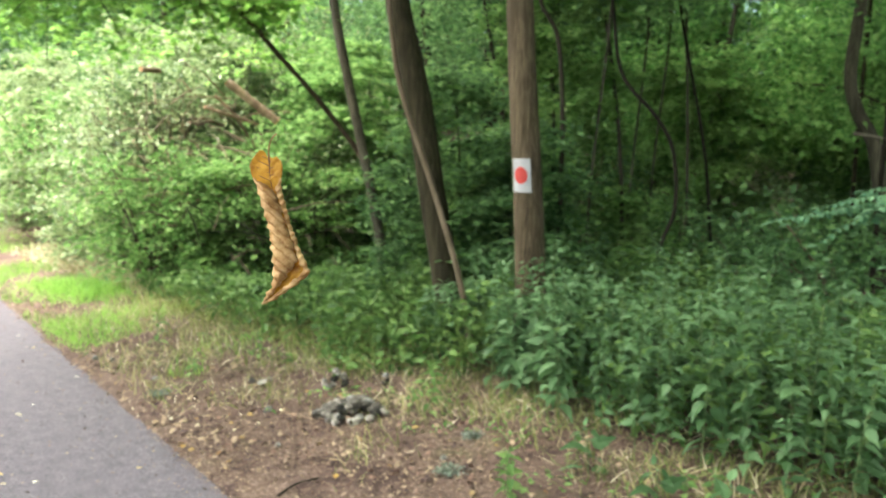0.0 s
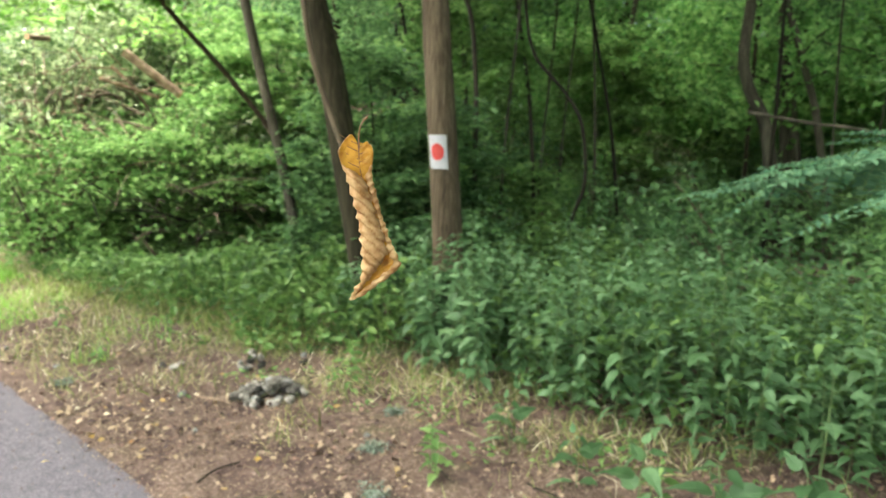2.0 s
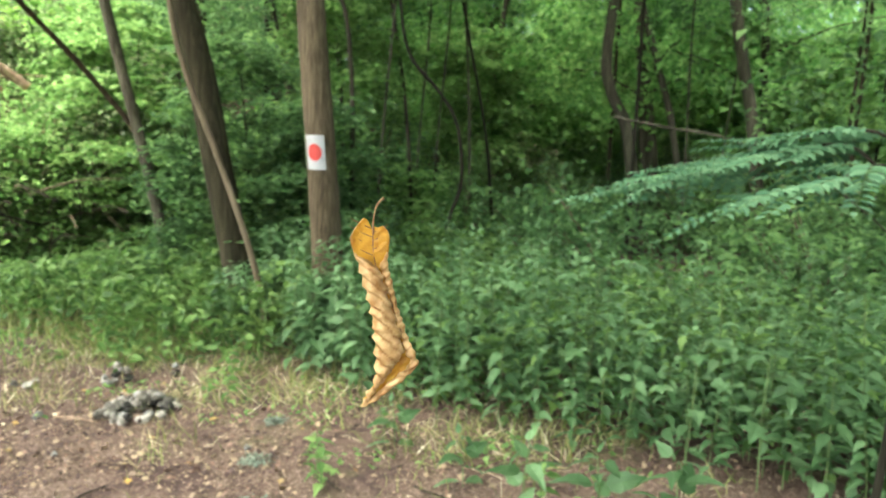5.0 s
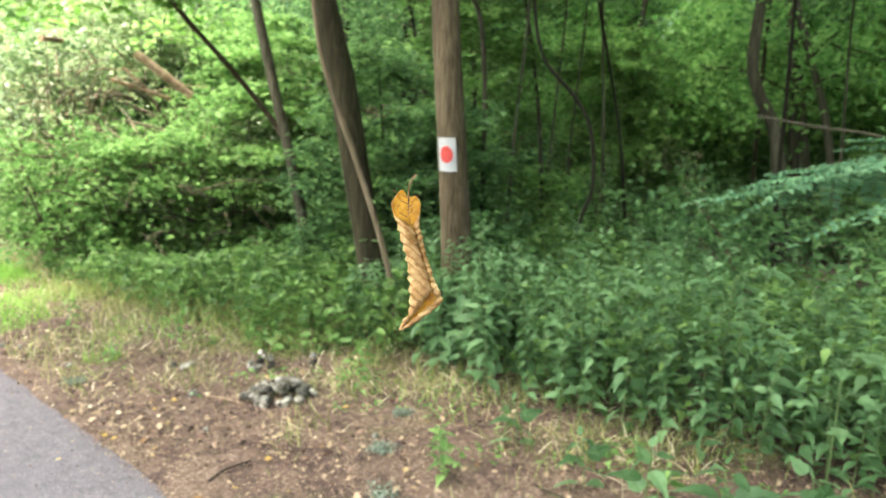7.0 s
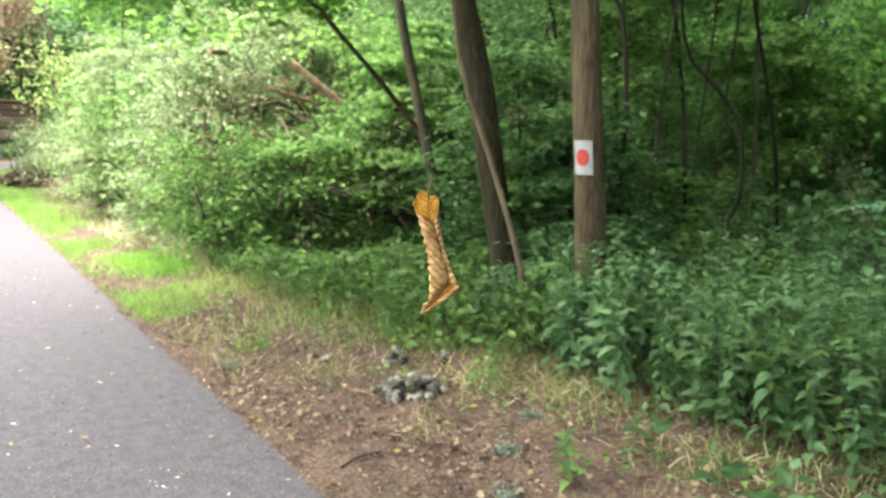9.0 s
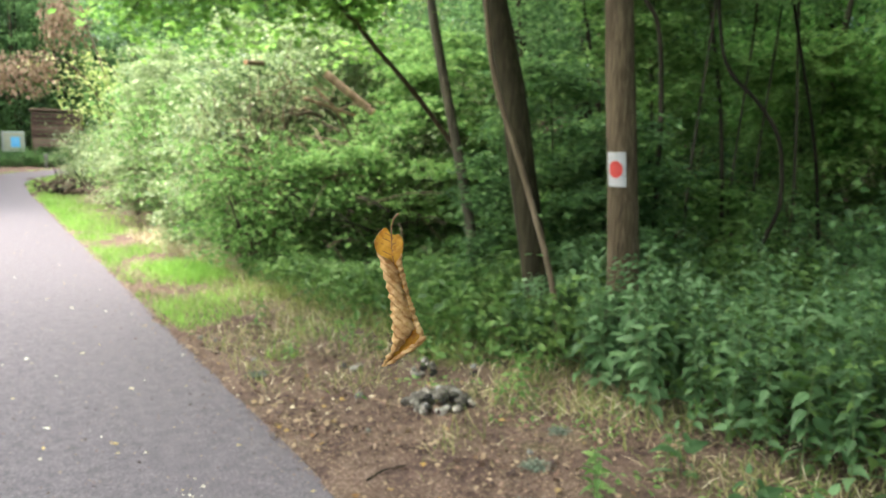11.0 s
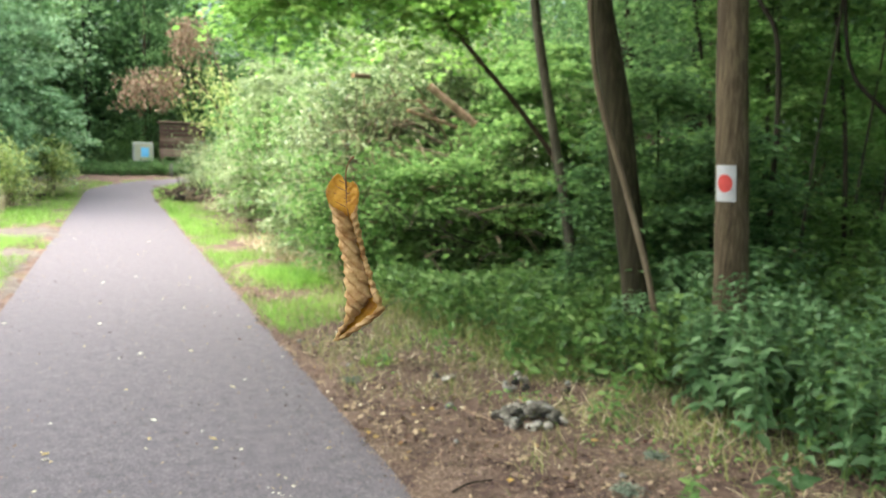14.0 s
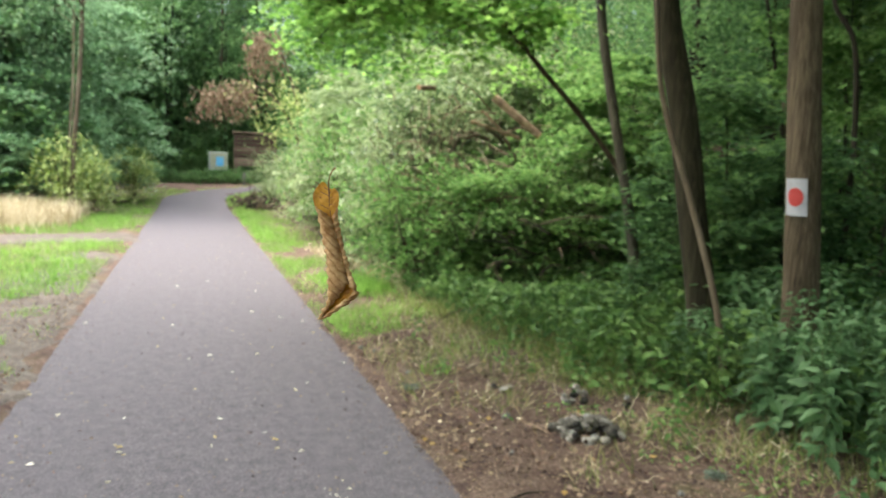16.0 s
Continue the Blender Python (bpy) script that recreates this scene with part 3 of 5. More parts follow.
            src.matrix_basis = keep


def spread(rng, n, x0, x1, y0, y1, gap, keep=lambda x, y: True):
    out = []
    for _ in range(n * 40):
        if len(out) >= n:
            break
        x, y = rng.uniform(x0, x1), rng.uniform(y0, y1)
        if keep(x, y) and all((x - a) ** 2 + (y - b) ** 2 > gap * gap for a, b in out):
            out.append((x, y))
    return out


rng = np.random.default_rng(40)
kinds = [wood_tree(41, 10, 0.09, 2.1, 230, 1.4, BARK_DARK, LEAF_OAK), wood_tree(42, 11, 0.12, 2.3, 240, 2.0, BARK_DARK, LEAF_OAK), wood_tree(43, 8, 0.05, 1.8, 210, 1.0, BARK_DARK, LEAF_BRIGHT),
         wood_tree(44, 11, 0.10, 2.2, 240, 1.8, BARK, LEAF_OAK), wood_tree(45, 7, 0.04, 1.7, 200, 0.8, BARK_TAN, LEAF_OAK)]
gap = lambda x, y: abs((y - 0.08) * 0.911 - (x + 1.34) * 0.411) < 0.75 + 0.05 * max(0.0, x - 6)
in_wood = lambda x, y: not (x < 11.5 and -0.5 < y < 7.6) and x > road_centre(min(y, 44)) + 4 and not gap(x, y) and not (x > 12 and -3.5 < y < 4.0)
scatter(kinds, spread(rng, 40, 5.8, 17, -9, 26, 1.7, in_wood) + spread(rng, 4, 12.5, 19, 4.2, 8, 1.9, lambda x, y: not gap(x, y)), rng, 0.85, 1.2)
glade = [wood_tree(59, 9, 0.06, 1.9, 200, 1.6, BARK_GREY, LEAF_GLADE_LIT, (0.09, 0.15)), wood_tree(60, 8, 0.05, 1.7, 180, 1.2, BARK_GREY, LEAF_GLADE_LIT, (0.09, 0.15))]
scatter(glade, spread(rng, 7, 10.8, 15.5, 3.4, 8.0, 1.5, lambda x, y: not gap(x, y)) + [(17.5, 0.2), (20.5, 2.2)], rng, 0.85, 1.15)
far_kinds = [wood_tree(46, 12, 0.12, 2.6, 190, 0.8, BARK_DARK, LEAF_OAK, (0.17, 0.28), 18, 0.5, 6), wood_tree(47, 10, 0.08, 2.3, 170, 0.5, BARK_DARK, LEAF_OAK, (0.15, 0.25), 18, 0.5, 6), wood_tree(48, 13, 0.15, 2.8, 200, 1.4, BARK, LEAF_OAK, (0.17, 0.28), 18, 0.5, 6)]
sites = spread(rng, 34, 17, 34, -12, 42, 2.2, lambda x, y: not gap(x, y) and not (-4 < y < 12 and x > 22) and not -4 < y < 4.5)
sites += spread(rng, 60, -20, 22, 44, 60, 1.7, lambda x, y: y > 44)
sites += spread(rng, 14, -20, 20, 62, 76, 2.4) + [(-2.6, 46.5), (2.5, 48.5), (-7.5, 46.0), (6.5, 45.0), (-1.9, 48.5), (-0.6, 51.5), (-4.4, 47.4), (0.4, 46.4), (-3.2, 50.0)]
sites += spread(rng, 36, -22, -6.0, 23, 44, 1.8, lambda x, y: x < -6.0)
sites += spread(rng, 10, 6, 14, 26, 44, 2.0, lambda x, y: x > road_centre(min(y, 44)) + 3.5)
# unseen trees added behind and far left, only to enclose the light
sites += spread(rng, 12, -36, -20, -8, 14, 3.0) + spread(rng, 10, -10, 12, -22, -10, 3.0)
scatter(glade[:1], [(11.8, 2.2)] + [(11.6, 8.6), (15.6, 11.1), (20.5, 14.2), (13.2, 10.8), (18.0, 14.8), (16.4, 9.2), (24.0, 5.0), (25.0, 8.5), (23.5, 2.0), (27.0, 6.5), (24.0, 14.5), (19.5, 5.6), (18.6, 7.4), (27.0, -2.0), (26.0, 1.2), (28.0, 3.8), (30.0, -5.0), (31.0, 1.0), (29.5, -2.5), (26.5, -4.5), (25.0, -0.6), (28.5, 0.4), (30.5, 3.2)], rng, 0.95, 1.25)
scatter(far_kinds, sites, rng, 0.85, 1.25)

tall_kinds = [wood_tree(146, 18, 0.16, 3.4, 330, 1.2, BARK_DARK, LEAF_OAK, (0.22, 0.36), 20, 0.6, 8), wood_tree(147, 17, 0.14, 3.2, 310, 2.0, BARK, LEAF_OAK, (0.22, 0.36), 20, 0.6, 8)]
scatter(tall_kinds, [(-9.5, 50.5), (-6.2, 52.0), (-3.4, 50.0), (-0.8, 53.0), (1.6, 50.5), (4.4, 52.0), (7.6, 50.0), (-12.8, 48.0), (-4.6, 56.0), (0.4, 57.0), (-8.2, 57.0), (11.0, 49.0)], np.random.default_rng(148), 0.9, 1.1)

scatter([wood_tree(167, 10, 0.08, 2.2, 200, 1.0, BARK_GREY, LEAF_OAK, (0.12, 0.20))], [(21.5, 3.0)], np.random.default_rng(151), 0.95, 1.1)
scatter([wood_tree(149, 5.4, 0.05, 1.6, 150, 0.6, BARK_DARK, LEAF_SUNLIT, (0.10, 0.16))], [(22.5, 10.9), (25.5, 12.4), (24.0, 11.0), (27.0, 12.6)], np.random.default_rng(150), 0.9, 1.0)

poles = [wood_tree(161, 6, 0.022, 0.6, 5, 3.4, BARK_DARK, LEAF_OAK, limbs=2), wood_tree(162, 5, 0.017, 0.6, 4, 3.0, BARK_GREY, LEAF_OAK, limbs=2), wood_tree(163, 6.5, 0.028, 0.7, 6, 3.6, BARK_OLIVE, LEAF_OAK, limbs=2)]
for ob in poles:
    tagged(ob, "thin bare-stemmed young tree in the shade of the wood", "tree", "young trees of the wood")
scatter(poles, spread(np.random.default_rng(164), 12, 4.6, 9.0, 4.9, 8.2, 0.5) + spread(np.random.default_rng(165), 9, 6.2, 11.5, 0.0, 4.6, 0.8), np.random.default_rng(166), 0.85, 1.15)
meadow_trees = [wood_tree(49, 8, 0.06, 1.7, 230, 1.3, BARK_TAN, LEAF_GREY, (0.09, 0.15))]
scatter(meadow_trees, [(-6.0, 23.6), (-9.2, 23.0), (-5.6, 26.0), (-8.6, 25.0), (-5.2, 24.6), (-7.0, 24.8)], rng, 0.9, 1.15)
# high-crowned trees added, mostly out of view, to shade stretches of the path
shade_canopy = [wood_tree(50, 13.5, 0.20, 4.2, 300, 6.6, BARK_DARK, LEAF_OAK, (0.17, 0.28), 22, 0.6, 10), wood_tree(57, 12.5, 0.17, 3.8, 260, 6.2, BARK, LEAF_OAK, (0.17, 0.28), 22, 0.6, 10)]
scatter(shade_canopy, [(-4.3, 1.2), (-5.0, -5.5), (2.8, -5.5), (0.6, -3.2), (-6.6, 6.4), (-3.6, -2.2), (5.6, 32.0), (-6.2, 33.5), (-13.0, 30.0)], rng, 0.95, 1.1)
# a slim tree added so that its high crown darkens the wood
slim_shade_canopy = [wood_tree(58, 13, 0.09, 3.6, 250, 5.6, BARK_DARK, LEAF_OAK, (0.15, 0.26), 22, 0.6, 10)]
scatter(slim_shade_canopy, [(8.0, 12.5)], rng, 0.95, 1.1)

understory = [shrub(51, "hazel_shrub", "leafy green hazel shrub in the shade of the wood", 2.6, 1.25, 2300, 0.10, LEAF_OAK),
              shrub(52, "maple_shrub", "young leafy green maple shrub under the trees", 2.1, 1.1, 1700, 0.10, LEAF_BRIGHT, OVAL, BARK_DARK),
              shrub(53, "elder_shrub", "dark green leafy elder shrub in the shade", 1.7, 1.05, 1900, 0.10, LEAF_OAK)]
sites = [(5.6, 8.2), (5.0, 9.2), (6.4, 6.4)] + spread(rng, 22, 7.0, 16, -6, 22, 1.5, lambda x, y: not (x < 11 and -0.6 < y < 5.0))
sites += spread(rng, 12, -20, -6.2, 20, 42, 1.6) + [(-3.5, 45.0), (-2.0, 46.0), (-0.5, 45.5), (-5.0, 45.2), (1.0, 46.5), (-1.3, 44.6), (-2.8, 44.4)] + spread(rng, 18, -12, 10, 43.5, 50, 1.3)
scatter(understory, sites, rng, 0.75, 1.15, 0.05)
low_shrub = [shrub(54, "low_shrub", "low dark green shrub in the shade of the wood", 1.25, 0.9, 1500, 0.09, LEAF_OAK)]
scatter(low_shrub, spread(rng, 26, 4.8, 12, -1.5, 5.2, 0.85, lambda x, y: (x - 2.64) ** 2 + (y - 3.76) ** 2 > 1), rng, 0.7, 1.1, 0.05)

scatter([shrub(254, "low_shrub", "low dark green shrub below the notice board", 0.70, 0.8, 1200, 0.11, LEAF_OAK)], [(0.1, 41.0), (-0.9, 41.2), (0.9, 41.1), (-1.8, 42.0), (-2.6, 41.5), (1.9, 41.0), (-3.6, 40.6), (-4.6, 39.8), (-5.4, 38.6)], np.random.default_rng(257), 0.85, 1.1, 0.05)

# young beeches with leaves in flat layers
def layered(seed, height, radius, layers, leaf, size):
    rng = np.random.default_rng(seed)
    ob = thing("beech_sapling", (0, 0, 0), "young beech with bright green leaves in flat layers", "sapling", "young beeches under the trees")
    stem = smooth_line([(0, 0, -0.1), (0.05, 0.03, height * 0.5), (0.0, 0.1, height)], 6)
    put("stem", quads_mesh("stem", *tube(stem, [0.018, 0.012, 0.004], 6, 0.05, seed), BARK_DARK, True), ob)
    spots = []
    for k in range(layers):
        z = height * (0.10 + 0.88 * k / (layers - 1)) + rng.normal(0, 0.03)
        c = stem[np.argmin(np.abs(stem[:, 2] - z))]
        a, ln = 2.4 * k + rng.normal(0, 0.3), radius * rng.uniform(0.65, 1.1) * (1.05 - 0.45 * k / layers)
        e = np.array([math.cos(a), math.sin(a), 0])
        lim = smooth_line([c, c + e * ln * 0.5 + (0, 0, 0.10 * ln), c + e * ln - (0, 0, 0.05 * ln)], 5)
        put("branch", quads_mesh("branch", *tube(lim, [0.007, 0.002], 5, 0.05, k), BARK_DARK, True), ob)
        side = np.array([-e[1], e[0], 0])
        for p in lim[3:]:
            spots += [p + side * s for s in rng.normal(0, 0.16 * radius + 0.05, 4)]
    c = sprays(rng, np.array(spots), 13, 0.12 * max(1.0, radius / 1.4), 0.12)
    c = c[c[:, 2] > 0.05]
    put("foliage", quads_mesh("foliage", *leaves(c, rng.uniform(0.75, 1.25, len(c)) * size, rng, OVAL, pitch=(-0.12, 0.2), roll=(0, 0.22)), leaf), ob)
    return ob


beeches = [layered(151, 2.6, 1.3, 17, LEAF_BRIGHT, 0.095), layered(152, 1.9, 1.15, 14, LEAF_BRIGHT, 0.09), layered(153, 3.3, 1.35, 20, LEAF_BRIGHT, 0.10)]
scatter(beeches, [(4.2, 8.3), (4.9, 7.2), (4.4, 9.4), (5.4, 6.0), (9.6, 6.6), (12.2, 4.4), (13.2, 5.6), (10.6, 2.4), (11.8, 0.9), (12.8, 2.5), (13.8, 1.0), (12.2, -0.9), (14.6, 2.2), (10.4, 0.2)], rng, 0.85, 1.15, 0.03)

verge_beeches = [layered(258, 1.7, 1.0, 13, LEAF_BRIGHT, 0.085)]
for ob in verge_beeches:
    tagged(ob, "young beech with fresh yellow-green leaves in flat layers before the bushes", "sapling", "young beeches under the trees")
scatter(verge_beeches, [(3.45, 8.0), (2.55, 8.45), (4.1, 7.5)], np.random.default_rng(259), 0.75, 0.95, 0.03)
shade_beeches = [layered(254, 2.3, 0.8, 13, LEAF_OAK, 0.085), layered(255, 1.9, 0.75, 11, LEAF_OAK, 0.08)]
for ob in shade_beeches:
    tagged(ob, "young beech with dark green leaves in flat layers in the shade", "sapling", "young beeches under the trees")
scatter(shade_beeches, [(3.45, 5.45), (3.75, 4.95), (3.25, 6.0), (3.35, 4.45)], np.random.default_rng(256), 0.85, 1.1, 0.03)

edge_trees = [layered(154, 7.5, 2.3, 26, LEAF_GREY, 0.17), layered(155, 6.0, 2.0, 22, LEAF_GREY, 0.16)]
for ob in edge_trees:
    tagged(ob, "young tree with pale blue-green leaves in flat layers", "sapling", "young trees at the meadow's edge")
scatter(edge_trees, [(-6.5, 23.0), (-4.9, 24.8), (-9.6, 24.0), (-7.1, 24.4), (-3.9, 27.5), (-7.6, 25.5)], np.random.default_rng(156), 0.9, 1.1, 0.03)

# ---- bushes on the bank ----
rng = np.random.default_rng(261)
bank = [shrub(61, "bramble_bush", "pale green bramble bush growing over the bank", 2.2, 1.2, 2600, 0.088, LEAF_BUSH, group="bushes on the bank", stems=10, hollow=0.6),
        shrub(62, "bramble_bush", "pale green bramble bush growing over the bank", 1.8, 1.05, 2300, 0.080, LEAF_BUSH, group="bushes on the bank", stems=10, hollow=0.6),
        shrub(63, "dogwood_bush", "bright green leafy bush on the bank", 2.3, 1.15, 2200, 0.085, LEAF_BRIGHT, OVAL, group="bushes on the bank", stems=9, hollow=0.5)]
sites = [(2.2 + 0.25 * math.sin(3 * k) + 0.05 * max(0, k - 4), 9.4 + 1.15 * k) for k in range(1, 13)] + [(3.5, 10.9 + 1.4 * k) for k in range(9)] + [(4.8, 9.8 + 1.5 * k) for k in range(9)] + [(6.2, 11 + 1.6 * k) for k in range(8)] + [(2.5, 23.8), (2.7, 25.0), (2.9, 25.8), (3.1, 27.0), (3.5, 29), (4.2, 32), (4.8, 35)]
sites = [(x + rng.normal(0, 0.22), y + rng.normal(0, 0.25)) for x, y in sites]
scatter(bank, sites, rng, 0.7, 1.25, 0.05)
fresh = [shrub(69, "dogwood_bush", "bright green leafy bush on the bank", 2.0, 1.1, 2300, 0.085, LEAF_BRIGHT, OVAL, group="bushes on the bank", stems=9, hollow=0.5, flat=0.2)]
scatter(fresh, [(2.3, 9.3), (2.9, 8.8), (3.6, 9.2), (1.8, 9.2), (3.2, 10.0), (4.6, 8.6), (5.3, 7.6), (1.55, 9.15)], np.random.default_rng(169), 0.85, 1.1, 0.05)
tall = [shrub(65, "hazel_bush", "tall pale green hazel bush on the bank", 2.75, 1.0, 3000, 0.075, LEAF_BUSH, OVAL, group="bushes on the bank", stems=12, hollow=0.4), shrub(66, "hazel_bush", "tall pale green hazel bush on the bank", 2.4, 0.8, 2400, 0.07, LEAF_BUSH, OVAL, group="bushes on the bank", stems=9, hollow=0.3)]
scatter(tall, [(1.85, 10.0), (2.6, 14.6), (2.0, 12.4), (3.3, 11.4), (4.2, 13.0), (2.5, 17.5), (3.6, 8.4), (4.6, 15.6), (2.8, 20.6), (4.6, 36.8), (1.75, 10.1), (3.8, 10.6), (2.9, 10.8)], rng, 0.8, 1.1, 0.05)
wild = [layered(157, 2.9, 1.3, 20, LEAF_BUSH, 0.085), layered(158, 2.2, 1.2, 16, LEAF_BUSH, 0.08), layered(159, 3.5, 1.2, 22, LEAF_BUSH, 0.09)]
for ob in wild:
    tagged(ob, "tall straggling bush with pale green leaves in layers", "shrub", "bushes on the bank")
scatter(wild, [(2.1, 10.9), (1.95, 12.2), (2.3, 13.4), (1.9, 15.2), (2.7, 11.9), (3.1, 13.0), (2.2, 17.2), (2.4, 19.6), (3.7, 11.2), (2.5, 15.8), (3.0, 22.5), (2.9, 20.8)], np.random.default_rng(160), 0.75, 1.15, 0.03)
bend_bush = [shrub(167, "bramble_bush", "pale green bramble bush at the bend of the path", 1.75, 0.9, 2200, 0.10, LEAF_BUSH, group="bushes on the bank", stems=10, hollow=0.5), shrub(168, "bramble_bush", "low pale green bramble bush at the bend of the path", 0.95, 0.6, 1400, 0.09, LEAF_BUSH, group="bushes on the bank", stems=8, hollow=0.4)]
scatter(bend_bush, [(2.15, 33.2), (1.75, 30.2)], np.random.default_rng(268), 0.98, 1.02, 0.05)
bare = [shrub(67, "dead_bush", "bare pale dead stems standing in the bushes", 2.6, 0.7, 50, 0.06, LEAF_DEAD, group="bushes on the bank", stems=14)]
scatter(bare, [(2.0, 13.0), (3.9, 10.9), (3.4, 12.4), (2.2, 16.2), (1.65, 10.5), (1.75, 12.7), (1.8, 14.4), (2.0, 9.7), (1.7, 17.6), (2.2, 11.6)], rng, 0.8, 1.1, 0.05)
# ---- nettles and herbs ----
def nettle(seed, height, size, n_pairs, name="nettle", label="tall green stinging nettle with toothed drooping leaves", group="nettles by the path", leaf=LEAF_NETTLE):
    rng = np.random.default_rng(seed)
    ob = thing(name, (0, 0, 0), label, "nettle", group)
    lean = rng.normal(0, 0.08, 2) * height
    line = smooth_line([(0, 0, -0.05), (lean[0] * 0.3, lean[1] * 0.3, height * 0.5), (lean[0], lean[1], height)], 6)
    put("stem", quads_mesh("stem", *tube(line, [0.004, 0.003, 0.0015], 5), STEM_GREEN, True), ob)
    n_pairs = int(n_pairs * 1.35)
    zs = np.linspace(0.16, 1.0, n_pairs) ** 0.8
    cs, yw, sz = [], [], []
    for k, s in enumerate(zs):
        c = np.array([np.interp(s, np.linspace(0, 1, len(line)), line[:, j]) for j in range(3)])
        a = k * 1.57 + rng.normal(0, 0.25)
        big = size * (0.55 + 0.75 * math.sin(math.pi * min(1, 0.25 + 0.72 * s))) * rng.uniform(0.8, 1.15)
        for b in (0, math.pi):
            cs.append(c + np.array([math.cos(a + b), math.sin(a + b), 0.3]) * size * 0.22)
            yw.append(a + b + rng.normal(0, 0.2))
            sz.append(big)
    v, f = leaves(np.array(cs), np.array(sz), rng, TOOTHED, np.array(yw), (-0.12, 0.40), (0, 0.38))
    put("foliage", quads_mesh("foliage", v, f, leaf), ob)
    return ob


rng = np.random.default_rng(70)
kinds = [nettle(71, 0.95, 0.090, 16), nettle(72, 0.85, 0.098, 14), nettle(73, 0.72, 0.090, 13), nettle(74, 1.02, 0.078, 18), nettle(75, 0.60, 0.090, 12), nettle(76, 0.8, 0.110, 12), nettle(77, 0.9, 0.078, 17)]
edge = lambda y: 2.03 + 0.10 * math.sin(y * 2.1) + 0.55 * max(0.0, y - 3.4)
off_trunk = lambda x, y: (x - 2.62) ** 2 + (y - 3.66) ** 2 > 0.035
sites = spread(rng, 165, 1.9, 3.6, -1.0, 4.5, 0.115, lambda x, y: edge(y) < x < edge(y) + 0.85 and off_trunk(x, y))
sites += spread(rng, 135, 2.6, 5.4, -1.6, 4.7, 0.14, lambda x, y: x > edge(y) + 0.8 and off_trunk(x, y) and (x < 3.9 or (x + y * 3) % 1.0 < 0.55))
scatter(kinds, sites, rng, 0.70, 1.04)
for x, y in spread(np.random.default_rng(270), 14, 2.2, 2.85, 4.15, 4.55, 0.12):
    kinds[4].matrix_basis, keep = Matrix.Identity(4), kinds[4].matrix_basis.copy()
    copy_thing(kinds[4], pose(x, y, float(ground_z(x, y)), 0, 0, 360 * ((x * 7 + y * 3) % 1)))
    kinds[4].matrix_basis = keep
for x, y in spread(np.random.default_rng(271), 12, 2.12, 2.62, 3.22, 3.56, 0.10, off_trunk):
    kinds[4].matrix_basis, keep = Matrix.Identity(4), kinds[4].matrix_basis.copy()
    copy_thing(kinds[4], pose(x, y, float(ground_z(x, y)), 0, 0, 360 * ((x * 7 + y * 3) % 1)) @ Matrix.Scale(1.1, 4))
    kinds[4].matrix_basis = keep
seedlings = [nettle(78, 0.26, 0.07, 6, "nettle_seedling", "small bright green nettle seedling on the litter", "seedlings on the verge", LEAF_BRIGHT), nettle(79, 0.18, 0.06, 5, "nettle_seedling", "small bright green nettle seedling on the litter", "seedlings on the verge", LEAF_BRIGHT)]
sites = [(1.47, 3.42), (1.03, 2.29), (1.40, 3.52), (1.55, 3.36), (1.10, 2.36), (0.98, 2.22), (1.72, 1.63), (1.62, 1.72), (1.66, 3.62), (1.36, 1.3), (1.2, 5.3), (0.55, 5.0), (1.8, 5.2), (1.6, 4.9), (0.7, 6.2), (1.55, 2.3)]
scatter(seedlings, sites, rng, 0.8, 1.25)


def maple_seedling(seed, height, size):
    rng = np.random.default_rng(seed)
    ob = thing("maple_seedling", (0, 0, 0), "young maple seedling with broad lobed green leaves", "seedling", "seedlings among the nettles")
    line = smooth_line([(0, 0, -0.05), (0.02, 0.01, height * 0.5), (0.03, 0.04, height)], 5)
    put("stem", quads_mesh("stem", *tube(line, [0.005, 0.003], 5), STEM_GREEN, True), ob)
    for k in range(9):
        c = line[int((0.35 + 0.65 * k / 8) * (len(line) - 1))]
        a = 2.4 * k + rng.normal(0, 0.2)
        tip = c + np.array([math.cos(a), math.sin(a), 0.35]) * size * rng.uniform(0.5, 0.9)
        leaf = put("leaf", quads_mesh("leaf", *leaves(np.array([tip]), [size * rng.uniform(0.8, 1.2)], rng, MAPLE, np.array([a]), (-0.2, 0.15), (0, 0.2)), LEAF_NETTLE), ob)
        put("leaf_stalk", quads_mesh("leaf_stalk", *tube(np.array([c, (c + tip) / 2 + (0, 0, 0.01), tip]), [0.002, 0.0015], 4), STEM_GREEN), leaf)
    return ob


scatter([maple_seedling(171, 0.85, 0.17), maple_seedling(172, 0.7, 0.15)], [(2.54, 3.31), (2.14, 3.1), (2.15, 0.55), (2.2, 0.9), (3.1, 3.2), (2.45, 2.2), (2.35, 1.5), (2.9, 2.6)], rng, 0.85, 1.1)
scatter([nettle(173, 0.30, 0.13, 5, "nettle_seedling", "small bright green nettle seedling on the litter", "seedlings on the verge")], [(1.3, 1.36), (1.42, 1.05), (1.38, 1.7), (1.52, 2.2), (1.48, 0.75)], rng, 0.8, 1.2)


def low_cover(name, label, spots, sizes, heights, seed, shape, mat, pitch=(-0.2, 0.4)):
    """Many low leaves over the soil."""
    rng = np.random.default_rng(seed)
    spots = np.asarray(spots)
    z = ground_z(spots[:, 0], spots[:, 1]) + heights
    ob = put(name, quads_mesh(name, *leaves(np.column_stack([spots, z]), sizes, rng, shape, pitch=pitch), mat))
    return tagged(ob, label, name.replace("_", " "), kind="stuff")


